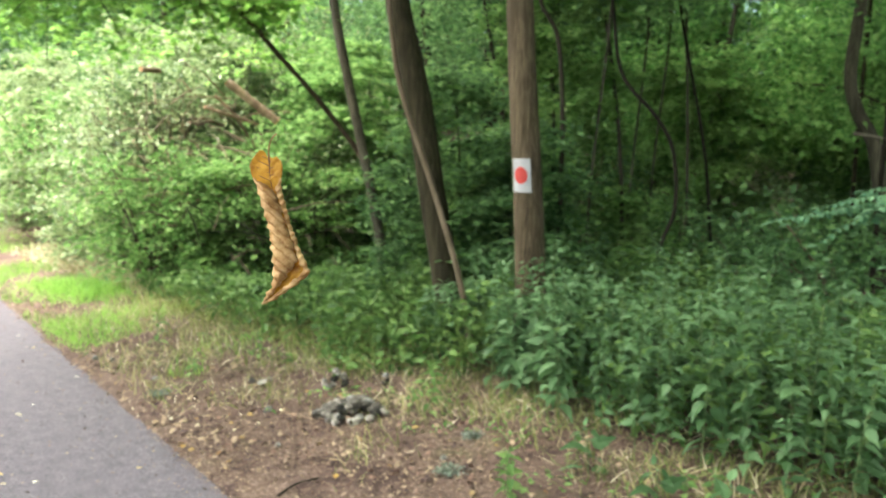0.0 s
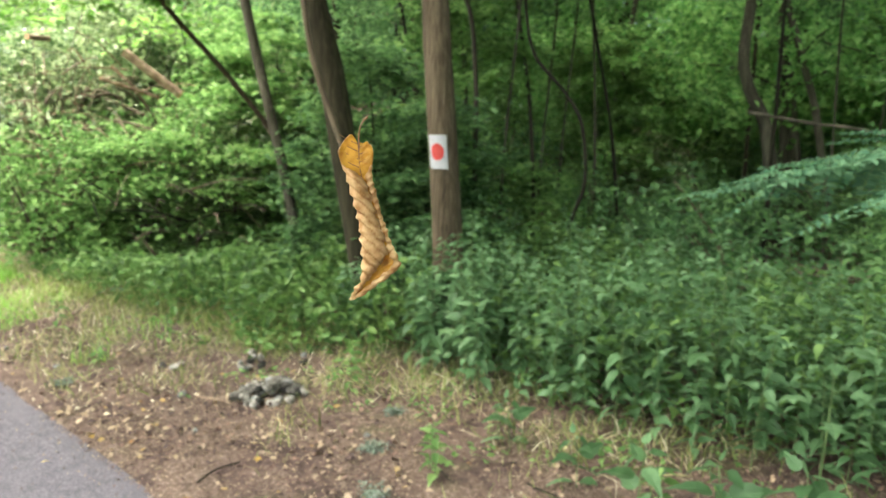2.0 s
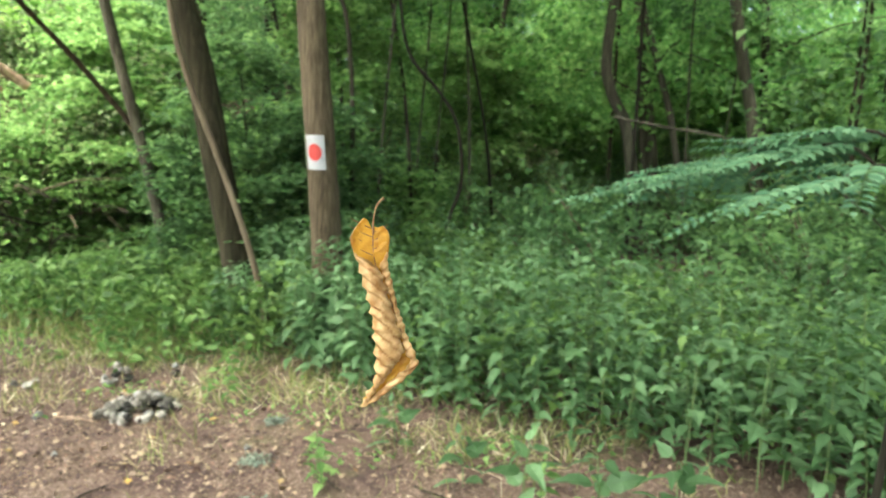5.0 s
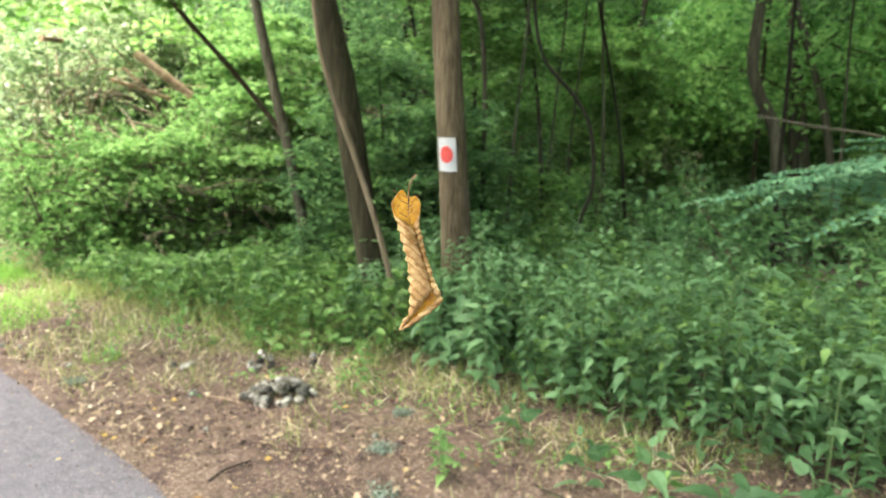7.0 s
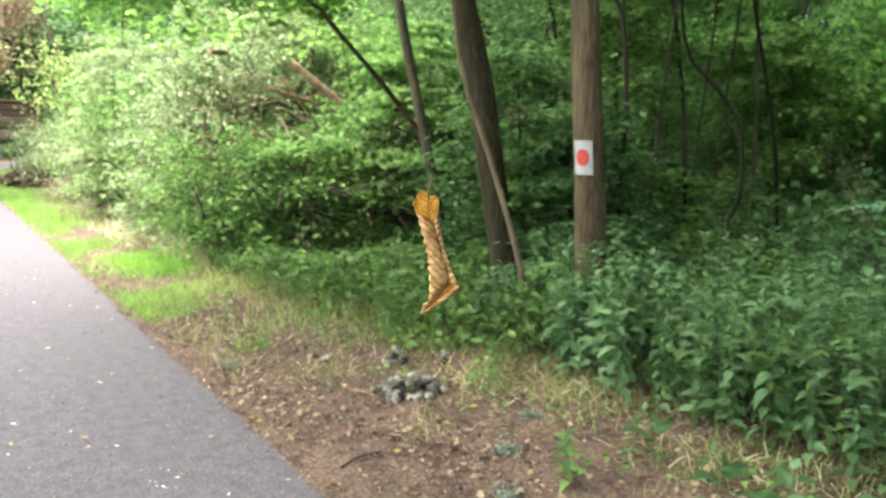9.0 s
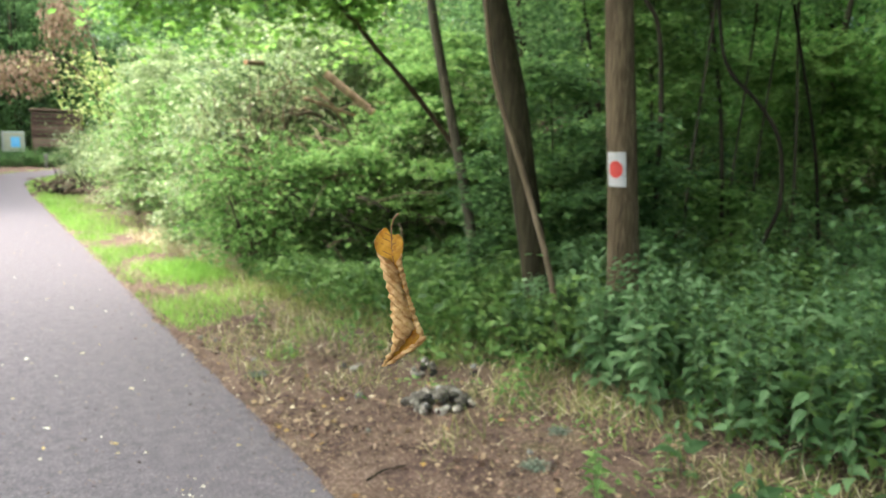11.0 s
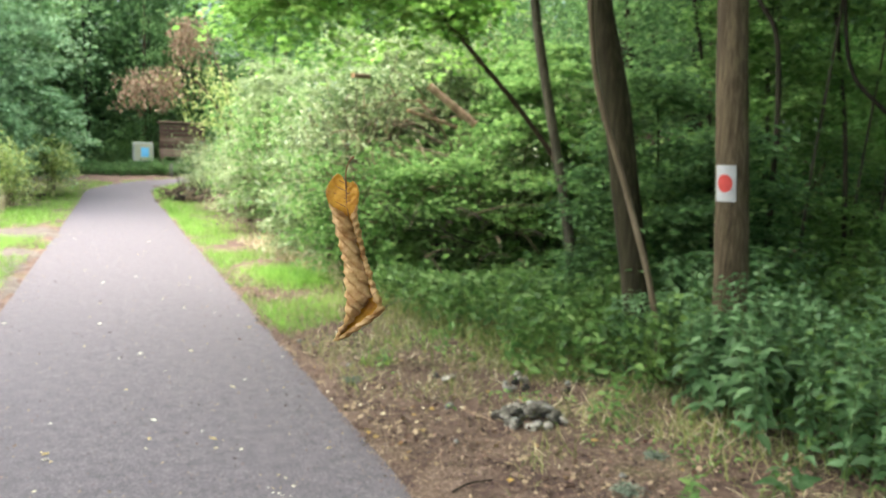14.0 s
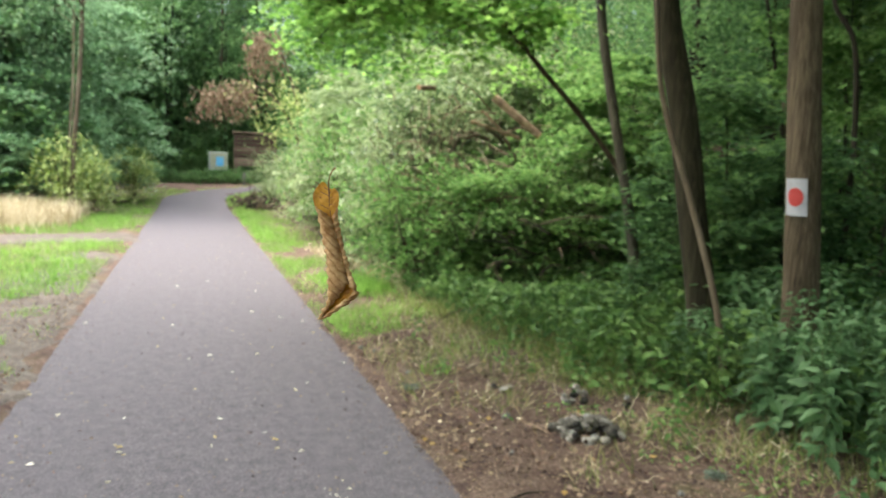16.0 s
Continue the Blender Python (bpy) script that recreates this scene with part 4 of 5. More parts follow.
n = 34000
c = np.column_stack([rng.uniform(1.3, 5.6, n), rng.uniform(3.7, 8.8, n)])
hgt = 0.06 + 0.88 * step01(c[:, 0] + 0.35 * (c[:, 1] - 4), 1.55, 2.65) * (0.66 + 0.34 * wave(c[:, 0], c[:, 1], 4.0)) * (1 - 0.5 * step01(c[:, 1], 5.0, 6.6))
ok = (c[:, 0] + rng.normal(0, 0.16, n) > 2.0 - 0.18 * (c[:, 1] - 4) + 0.25 * wave(c[:, 0], c[:, 1], 3))
c, hgt = c[ok], hgt[ok] * rng.uniform(0.03, 1.0, ok.sum()) ** 0.6
low_cover("ground_cover", "dense low green herbs under the trees", c[::2], rng.uniform(0.06, 0.12, len(c[::2])), hgt[::2], 80, OVAL, LEAF_LOW)
low_cover("shade_grass", "long soft green grass between the trunks", c[1::2], rng.uniform(0.12, 0.27, len(c[1::2])), hgt[1::2] * 0.6, 180, BLADE, SHADE_GRASS, (0.55, 0.45))
n = 17000
c = np.column_stack([rng.uniform(1.5, 5.4, n), rng.uniform(-1.6, 4.4, n)])
c = c[c[:, 0] > 2.22 + 0.12 * np.sin(c[:, 1] * 2.1) + 0.50 * np.maximum(0, c[:, 1] - 3.3)]
low_cover("nettle_undergrowth", "low nettle leaves filling the shade between the stems", c, rng.uniform(0.06, 0.12, len(c)), rng.uniform(0.03, 0.62, len(c)) * step01(c[:, 0], 1.4, 2.4) + 0.02, 181, TOOTHED, LEAF_LOW)
n = 26000
c = np.column_stack([rng.uniform(3.5, 20, n), rng.uniform(-5, 26, n)])
c[:5000] = np.column_stack([rng.uniform(-11, -3.2, 5000), rng.uniform(-7, 8, 5000)])
low_cover("forest_herbs", "dark green herbs and ivy on the woodland floor", c, rng.uniform(0.06, 0.14, n), rng.uniform(0.02, 0.45, n) * (0.7 + 0.5 * wave(c[:, 0], c[:, 1], 1.4)), 81, KITE, LEAF_LOW)

# grass along the path
n = 52000
side = rng.uniform(0, 1, n) < 0.5
gyy = rng.uniform(0, 1, n) ** 1.3 * 30 + 5.0
gxx = np.where(side, np.abs(rng.normal(0, 0.75, n)) + 0.06, -2.36 - np.abs(rng.normal(0, 1.3, n)) - 0.1)
gxx += np.where(gyy > 29, road_centre(gyy) + 1.16, 0)
patch = wave(gxx, gyy, 2.2, 4) + 0.5 * wave(gxx, gyy, 6.0, 1)
dist_track = np.abs(gyy - (15.8 - 5.0 * ((-2.3 - gxx) / 14)))
ok = (patch > np.where(gyy < 8.5, 0.30, np.where(side & (gyy < 14), 0.12, -0.35))) & ~((gxx < -2.3) & (dist_track < 0.95)) & ~((gxx < -2.3) & (gxx > -3.05) & (gyy < 8.8) & (patch < 0.75))
c = np.column_stack([gxx, gyy])[ok]
close = c[:, 1] + rng.normal(0, 0.8, len(c)) < 5.9
for q, name, mat, seed in ((c[~close], "grass", GRASS, 82), (c[close], "verge_tufts", VERGE_GRASS, 182)):
    low_cover(name, "short green grass along the path", q, rng.uniform(0.06, 0.17, len(q)) * (0.6 if name == "verge_tufts" else 1.0), np.zeros(len(q)), seed, BLADE, mat, (0.95, 0.4))
n = 30000
c = np.column_stack([rng.uniform(0.12, 2.5, n), rng.uniform(1.0, 8.0, n)])
thick = wave(c[:, 0], c[:, 1], 3.4, 9) + 0.6 * wave(c[:, 0], c[:, 1], 8.0, 2) + 0.8 * (c[:, 0] - 1.25) + 0.12 * (c[:, 1] - 3.5)
c = c[thick + 0.35 * step01(c[:, 1], 4.2, 5.4) + rng.normal(0, 0.3, n) > 0.25]
low_cover("thin_grass", "thin straw-coloured grass on the litter", c[::4], rng.uniform(0.05, 0.15, len(c[::4])), np.zeros(len(c[::4])), 83, BLADE, GRASS_DRY, (0.45, 0.4))
low_cover("sparse_grass", "sparse olive green grass on the litter", c[1::2], rng.uniform(0.05, 0.15, len(c[1::2])), np.zeros(len(c[1::2])), 84, BLADE, VERGE_GRASS, (0.8, 0.4))
n = 5000
c = np.column_stack([rng.uniform(0.1, 2.4, n), rng.uniform(1.0, 7.5, n)])
c = c[wave(c[:, 0], c[:, 1], 5.0, 6) + 0.5 * wave(c[:, 0], c[:, 1], 11.0, 3) + 0.35 * (c[:, 0] - 1.2) > 0.42]
low_cover("small_weeds", "small green weeds and moss scattered over the litter", c, rng.uniform(0.02, 0.05, len(c)), rng.uniform(0.005, 0.04, len(c)), 182, OVAL, LEAF_BRIGHT)
n = 42000
c = np.column_stack([rng.uniform(-10, -2.75, n), 7.5 + 15 * rng.uniform(0, 1, n) ** 1.15])
gap_track = np.abs(c[:, 1] - (15.8 - 5.0 * ((-2.3 - c[:, 0]) / 14)))
c = c[(gap_track > 0.9) & (c[:, 0] < -2.72 - 0.9 * step01(c[:, 1], 9.3, 7.8) + 0.2 * wave(c[:, 0], c[:, 1], 3)) & (wave(c[:, 0], c[:, 1], 1.7, 2) > -0.6)]
low_cover("meadow_grass", "bright green meadow grass beside the path", c, rng.uniform(0.07, 0.20, len(c)), np.zeros(len(c)), 185, BLADE, GRASS, (0.9, 0.4))
n = 16000
c = np.column_stack([rng.normal(-5.7, 1.2, n), rng.normal(19.8, 1.4, n)])
c = c[c[:, 0] + 0.25 * wave(c[:, 0], c[:, 1], 2.0) < -3.85]
low_cover("dry_grass", "tall bleached dry grass at the wood's edge", c, rng.uniform(0.30, 0.72, len(c)), np.zeros(len(c)), 85, (BLADE[0] * (1, 0.5, 1), BLADE[1]), GRASS_DRY, (1.1, 0.28))

n = 9000
c = np.column_stack([rng.normal(-2.95, 0.32, n), 3.5 + 8.5 * rng.uniform(0, 1, n)])
c = c[(c[:, 0] < -2.42) & (wave(c[:, 0], c[:, 1], 4.5, 7) + 0.4 * wave(c[:, 0], c[:, 1], 9.0, 2) > 0.42)]
low_cover("shoulder_tufts", "small tufts of green grass on the stony shoulder", c, rng.uniform(0.04, 0.11, len(c)), np.zeros(len(c)), 186, BLADE, GRASS, (0.8, 0.4))

n = 900
c = np.column_stack([rng.normal(0, 0.22, n), rng.uniform(0.6, 4.0, n)])
c[:, 0] += 1.82 + 0.10 * np.sin(c[:, 1] * 2.1)
c = c[wave(c[:, 0], c[:, 1], 4.0, 2) > 0.0]
low_cover("straw_tufts", "bleached straw stems before the nettles", c[::3], rng.uniform(0.08, 0.24, len(c[::3])), np.zeros(len(c[::3])), 192, (BLADE[0] * (1, 0.5, 1), BLADE[1]), GRASS_DRY, (0.5, 0.5))
low_cover("olive_tufts", "thin olive grass before the nettles", c[1::2], rng.uniform(0.08, 0.22, len(c[1::2])), np.zeros(len(c[1::2])), 193, BLADE, VERGE_GRASS, (0.7, 0.5))
n = 9000
c = np.column_stack([np.zeros(n), rng.uniform(6.5, 38, n)])
beyond = np.abs(rng.normal(0, 0.16, n)) + 1.15
c[:, 0] = road_centre(c[:, 1]) + np.where(rng.uniform(0, 1, n) < 0.5, beyond, -beyond)
c = c[((c[:, 0] > road_centre(c[:, 1])) | (c[:, 1] > 13)) & (wave(c[:, 0], c[:, 1], 2.6, 3) > -0.25) & ~((c[:, 0] < -2) & (np.abs(c[:, 1] - 15.8) < 0.95))]
low_cover("edge_tufts", "short green grass growing up to the asphalt", c, rng.uniform(0.05, 0.13, len(c)), np.zeros(len(c)), 191, BLADE, GRASS, (0.9, 0.4))
n = 2600
c = np.column_stack([rng.normal(0.82, 0.24, n), rng.normal(9.3, 0.45, n)])
low_cover("lush_grass", "bright lush clump of green grass beside the path", c, rng.uniform(0.08, 0.20, n), np.zeros(n), 188, BLADE, GRASS, (0.9, 0.4))
n = 2600
c = np.column_stack([rng.normal(0, 0.16, n), rng.uniform(7.6, 13.5, n)])
c[:, 0] += np.interp(c[:, 1], [7.6, 8.3, 9.7, 13.0], [1.95, 1.75, 1.50, 1.15])
low_cover("dry_stems", "bleached dry grass and dead stems at the foot of the bushes", c, rng.uniform(0.10, 0.32, n), np.zeros(n), 189, BLADE, GRASS_DRY, (0.75, 0.5))

n = 1300
c = np.column_stack([rng.normal(0, 0.20, n), rng.uniform(4.4, 8.4, n)])
c[:, 0] += 1.95 - 0.16 * (c[:, 1] - 4)
low_cover("edge_grass", "long olive grass at the front of the herbs", c, rng.uniform(0.10, 0.26, n), np.zeros(n), 190, BLADE, VERGE_GRASS, (0.8, 0.4))

# leaf litter
n = 46000
c = np.column_stack([np.abs(rng.normal(0, 1.25, n)) - 0.09, rng.uniform(0.5, 9.5, n)])
more = np.column_stack([rng.uniform(0.1, 3.2, 16000), rng.uniform(0.2, 4.6, 16000)])
c = np.vstack([c, more])
n = len(c)
c = c[(c[:, 0] < 3.4) & (wave(c[:, 0], c[:, 1], 4.2, 3) + 0.5 * wave(c[:, 0], c[:, 1], 9.0, 1) + rng.normal(0, 0.5, n) > 0.12 - 0.30 * np.minimum(1.0, c[:, 0]))]
low_cover("leaf_litter", "dry brown and straw-coloured fallen leaves on dark soil", c[::2], 0.007 + 0.026 * rng.uniform(0, 1, len(c[::2])) ** 2.8, rng.uniform(0.003, 0.014, len(c[::2])), 86, OVAL, LITTER, (0.0, 0.35))
low_cover("lobed_litter", "dry brown lobed leaves lying crumpled on dark soil", c[1::4], 0.009 + 0.042 * rng.uniform(0, 1, len(c[1::4])) ** 2.6, rng.uniform(0.004, 0.016, len(c[1::4])), 286, MAPLE, LITTER, (0.0, 0.45))
n = 5200
c = np.column_stack([rng.uniform(0.0, 1, n) ** 0.8 * 2.1, 3.8 + 8.0 * rng.uniform(0, 1, n)])
c = c[wave(c[:, 0], c[:, 1], 3.6, 11) + rng.normal(0, 0.5, n) > -0.1]
low_cover("straw_litter", "pale bits of straw, bark and dry leaf on the verge", c, 0.008 + 0.030 * rng.uniform(0, 1, len(c)) ** 2, rng.uniform(0.006, 0.018, len(c)), 289, KITE, GRASS_DRY, (0.0, 0.35))
n = 70000
c = np.column_stack([rng.uniform(0, 1, n) ** 1.3 * 3.0 - 0.04, 0.4 + 8.5 * rng.uniform(0, 1, n) ** 1.2])
c = c[wave(c[:, 0], c[:, 1], 3.1, 8) + rng.normal(0, 0.6, n) > -0.25]
low_cover("fine_litter", "fine crumbled leaves, bark and straw on the soil", c, rng.uniform(0.005, 0.016, len(c)), rng.uniform(0.002, 0.010, len(c)), 89, KITE, LITTER, (0.0, 0.35))
n = 3600
c = np.column_stack([-2.40 - np.abs(rng.normal(0, 0.5, n)), rng.uniform(1.0, 14, n)])
c = c[wave(c[:, 0], c[:, 1], 3.0, 5) > -0.45]
n = len(c)
low_cover("shoulder_litter", "dry brown fallen leaves on the gravel shoulder", c, rng.uniform(0.010, 0.036, n), rng.uniform(0.018, 0.026, n), 87, OVAL, LITTER, (0.0, 0.2))

n = 12000
c = np.column_stack([-2.36 - 1.1 * rng.uniform(0, 1, n), 2.5 + 10 * rng.uniform(0, 1, n) ** 1.3])
low_cover("shoulder_grit", "small stones and crumbled leaves on the gravel shoulder", c, 0.006 + 0.018 * rng.uniform(0, 1, n) ** 2.5, rng.uniform(0.018, 0.026, n), 187, KITE, LITTER, (0.0, 0.3))
n = 6500
c = np.column_stack([rng.uniform(-2.3, -0.02, n), 1.6 + 17 * rng.uniform(0, 1, n) ** 1.5])
edge_bias = rng.uniform(0, 1, n) < 0.25
c[edge_bias, 0] = np.where(rng.uniform(0, 1, edge_bias.sum()) < 0.6, -np.abs(rng.normal(0, 0.12, edge_bias.sum())), -2.32 + np.abs(rng.normal(0, 0.14, edge_bias.sum())))
low_cover("road_grit", "small dry bits of leaf and grit on the asphalt", c, 0.004 + 0.020 * rng.uniform(0, 1, n) ** 3, 0.014 - ground_z(c[:, 0], c[:, 1]) - 0.012 + 0.018 * (1 - ((c[:, 0] + 1.16) / 1.16) ** 2) - 0.002, 88, OVAL, LITTER, (0.0, 0.12))

# single leaves on the asphalt
road_leaf = quads_mesh("fallen_leaf", *leaves(np.zeros((1, 3)), [1.0], np.random.default_rng(5), OVAL, [0.0], (0, 0.02), (0, 0.05)), LITTER_PALE)
spots = [(-1.122, 4.154), (-0.462, 5.064)] + [tuple(q) for q in np.column_stack([rng.uniform(-2.25, -0.05, 95), 2.6 + rng.uniform(0, 1, 95) ** 1.6 * 14])]
spots += [(-0.575 + rng.normal(0, 0.05), 3.28 + rng.normal(0, 0.07)) for _ in range(9)]
for x, y in spots:
    s = rng.uniform(0.018, 0.05) * (0.55 if abs(x + 0.575) < 0.2 and abs(y - 3.28) < 0.3 else 1.0)
    ob = new("fallen_leaf", road_leaf)
    ob.matrix_basis = pose(x, y, 0.009, 0, 0, rng.uniform(0, 360)) @ Matrix.Diagonal((s, s * rng.uniform(0.7, 1.1), s, 1))
    tagged(ob, "small pale fallen leaf on the asphalt", "fallen leaf", "leaves on the path")

verge_leaf = quads_mesh("fallen_leaf", *leaves(np.zeros((1, 3)), [1.0], np.random.default_rng(6), MAPLE, [0.0], (0, 0.02), (0, 0.05)), LITTER_GOLD)
for k in range(90):
    x, y = abs(rng.normal(0, 0.9)) + 0.02, rng.uniform(1.2, 7.0)
    s = rng.uniform(0.022, 0.048)
    ob = new("fallen_leaf", verge_leaf)
    ob.matrix_basis = pose(x, y, float(ground_z(x, y)) + 0.016, rng.uniform(-15, 15), rng.uniform(-15, 15), rng.uniform(0, 360)) @ Matrix.Diagonal((s, s * rng.uniform(0.7, 1.1), s, 1))
    tagged(ob, "small yellow and pale fallen leaf on the litter", "fallen leaf", "leaves on the verge")


# ---- stones ----
def stone(seed, size, mat, at, label, flat=0.65):
    rng = np.random.default_rng(seed)
    bm = bmesh.new()
    bmesh.ops.create_icosphere(bm, subdivisions=2, radius=1.0)
    ax = rng.normal(0, 1, (7, 3))
    ax /= np.linalg.norm(ax, axis=1)[:, None]
    cut = rng.uniform(0.55, 0.85, 7)
    for v in bm.verts:
        p = np.array(v.co)
        for a, k in zip(ax, cut):
            d = p @ a
            if d > k:
                p = p - a * (d - k) * 0.85
        p = p * (1 + 0.12 * noise.noise(Vector(p) * 2.2 + Vector((seed, 0, 0))) + 0.13 * noise.noise(Vector(p) * 5.0 + Vector((0, seed, 0))))
        v.co = p * np.array((1, rng.uniform(0.78, 0.8), flat)) * size
    me = bpy.data.meshes.new("stone")
    bm.to_mesh(me)
    bm.free()
    me.materials.append(mat)
    ob = put("stone", me)
    ob.matrix_basis = pose(at[0], at[1], float(ground_z(at[0], at[1])) + at[2], rng.uniform(-20, 20), rng.uniform(-20, 20), rng.uniform(0, 360))
    return tagged(ob, label, "stone", "stones on the verge")


rng = np.random.default_rng(90)
for k in range(54):
    a, r = rng.uniform(0, 6.28), 0.19 * math.sqrt(rng.uniform(0, 1))
    stone(100 + k, rng.uniform(0.026, 0.054), STONE_PALE if k % 9 == 0 else STONE, (1.06 + r * math.cos(a) * 1.2, 3.70 + r * math.sin(a), 0.014 + max(0.0, 0.13 - 0.6 * r) * (k % 5) / 4), "rough grey stone in a small heap on the litter")
for k, (x, y, z) in enumerate([(1.30, 4.31, 0.02), (1.23, 4.27, 0.02), (1.37, 4.27, 0.02), (1.28, 4.26, 0.075), (1.34, 4.30, 0.085), (1.30, 4.28, 0.125), (1.23, 4.31, 0.06), (1.40, 4.33, 0.06), (1.26, 4.36, 0.02), (1.60, 4.10, 0.02), (1.65, 4.14, 0.02), (1.62, 4.12, 0.07), (0.9, 4.6, 0.015), (0.97, 4.66, 0.015), (0.86, 4.7, 0.015)]):
    stone(30 + k, rng.uniform(0.026, 0.046), STONE_PALE if k % 5 == 1 else STONE, (x, y, z), "rough grey stone lying on the litter")
stone(50, 0.040, STONE_PALE, (0.68, 4.08, 0.012), "pale rounded stone on the dark soil")
for k, (x, y) in enumerate([(0.16, 6.01), (0.24, 5.90), (1.08, 2.82), (0.35, 5.2), (0.46, 3.51)]):
    stone(51 + k, rng.uniform(0.02, 0.035), STONE_PALE, (x, y, 0.008), "small pale stone on the litter")


def stick(pts, r, mat, label, name="stick"):
    ob = put(name, quads_mesh(name, *tube(smooth_line(pts, 5), [r, r * 0.8, r * 0.4], 7, 0.08, 4), mat, True))
    return tagged(ob, label, name.replace("_", " "), "sticks on the ground")


stick([(0.85, 6.35, 0.02), (1.15, 6.7, 0.10), (1.45, 6.95, 0.13), (1.9, 7.2, 0.12), (2.4, 7.45, 0.05)], 0.007, BARK_TAN, "thin bare stick arching over the grass")
for k in range(22):
    x, y, a = rng.uniform(0.25, 2.1), rng.uniform(1.6, 6.5), rng.uniform(0, 6.28)
    ln = rng.uniform(0.05, 0.22)
    stick([(x, y, 0.012 + float(ground_z(x, y))), (x + ln * math.cos(a) * 0.5, y + ln * math.sin(a) * 0.5, 0.022), (x + ln * math.cos(a + 0.2), y + ln * math.sin(a + 0.2), 0.012)], rng.uniform(0.003, 0.006), BARK_TAN if k % 2 else BARK_DARK, "short dry twig lying on the litter", "fallen_twig")
stick([(5.08, 2.42, 1.87), (5.12, 1.94, 1.78), (5.25, 1.41, 1.68), (5.5, 0.6, 1.3), (5.9, -0.8, 0.0)], 0.014, BARK_GREY, "fallen branch lying across the undergrowth", "fallen_branch")


stick([(0.17, 2.95, 0.012), (0.29, 2.99, 0.022), (0.42, 3.00, 0.014)], 0.006, BARK_DARK, "short dark twig lying on the soil", "fallen_twig")
stick([(0.72, 3.98, 0.014), (0.77, 3.86, 0.020), (0.82, 3.72, 0.012)], 0.006, LOG_BARK, "pale split wood chip lying on the litter", "wood_chip")
stick([(1.34, 3.65, 0.0), (1.36, 3.80, 0.10), (1.40, 3.98, 0.22)], 0.006, BARK_TAN, "thin dry stalk leaning over the stones", "dry_stalk")

# yellow leaves that stand out on the litter and by the path's edge
for x, y, size in ((0.35, 3.73, 0.05), (0.85, 3.32, 0.05), (1.20, 3.26, 0.05), (1.05, 4.22, 0.045), (0.04, 2.82, 0.065), (0.03, 3.78, 0.05), (0.35, 3.70, 0.04), (0.10, 3.40, 0.035)):
    ob = new("fallen_leaf", verge_leaf)
    ob.matrix_basis = pose(x, y, max(float(ground_z(x, y)), 0.0) + 0.016, rng.uniform(-12, 12), rng.uniform(-12, 12), rng.uniform(0, 360)) @ Matrix.Diagonal((size, size * 0.8, size, 1))
    tagged(ob, "small yellow and pale fallen leaf on the litter", "fallen leaf", "leaves on the verge")


def lichen_tuft(at, radius, seed):
    """Grey-green moss and lichen on short twigs."""
    rng = np.random.default_rng(seed)
    z = float(ground_z(at[0], at[1]))
    ob = thing("lichen_tuft", (at[0], at[1], z), "grey-green tuft of lichen and moss on short twigs", "lichen", "lichen tufts on the verge")
    centres = []
    for k in range(7):
        a, ln = rng.uniform(0, 6.28), radius * rng.uniform(0.6, 1.1)
        e = np.array([math.cos(a) * ln, math.sin(a) * ln, rng.uniform(0.008, 0.02)])
        line = smooth_line([(0, 0, 0.004), e * 0.5 + (0, 0, 0.008), e], 4)
        put("twig", quads_mesh("twig", *tube(line, [0.003, 0.001], 5), BARK_TAN, True), ob)
        centres += [q + rng.normal(0, 1, 3) * (0.016, 0.016, 0.004) for q in line for _ in range(5)]
    c = np.array(centres)
    c[:, 2] = np.maximum(c[:, 2], 0.004)
    put("lichen", quads_mesh("lichen", *leaves(c, rng.uniform(0.012, 0.026, len(c)), rng, KITE, pitch=(0.15, 0.35)), LICHEN), ob)


for k, (x, y, r) in enumerate(((0.98, 2.66, 0.07), (0.65, 2.32, 0.10), (0.24, 4.81, 0.07), (1.42, 2.95, 0.05))):
    lichen_tuft((x, y), r, 320 + k)

# ---- cut timber on the bank ----
def cut_log(a, b, r, label, bark=LOG_BARK):
    a, b = np.array(a, float), np.array(b, float)
    ob = thing("cut_log", a, label, "log", "cut timber on the bank")
    put("bark", quads_mesh("bark", *tube(np.linspace(a, b, 7) - a, [r, r * 0.95], 14, 0.04, 8, caps=False), bark, True), ob)
    for end, s in ((a, -1), (b, 1)):
        d = (b - a) / np.linalg.norm(b - a)
        v, q = tube(np.array([end - a - d * 0.004 * s, end - a + d * 0.006 * s]), [r * 0.97, r * 0.95], 14, 0.03, 9)
        put("cut_face", quads_mesh("cut_face", v, q, WOOD_CUT), ob, "pale freshly cut end")
    return ob


cut_log((2.49, 8.79, 2.565), (3.03, 8.51, 2.09), 0.055, "sawn log with pale cut end lying on the bushes", LOG_BARK)
cut_log((2.16, 8.70, 2.23), (2.79, 8.60, 2.05), 0.024, "pale peeled log lying on the bank")
cut_log((2.31, 8.74, 2.38), (2.62, 8.65, 2.08), 0.019, "thin sawn log lying on the bank")
cut_log((1.50, 8.95, 2.64), (1.76, 9.10, 2.66), 0.034, "short sawn log lying in the bush tops")
for k in range(9):
    x, y, z = 2.7 + rng.normal(0, 0.4), 9.6 + rng.normal(0, 0.4), rng.uniform(1.4, 2.4)
    d = np.array([rng.normal(0.3, 0.3), rng.normal(-0.3, 0.3), rng.normal(-0.2, 0.25)])
    stick([(x, y, z), tuple(np.array((x, y, z)) + d * 0.6 + (0, 0, 0.05)), tuple(np.array((x, y, z)) + d * 1.3)], rng.uniform(0.012, 0.025), BARK_TAN, "bare broken branch among the cut timber", "broken_branch")

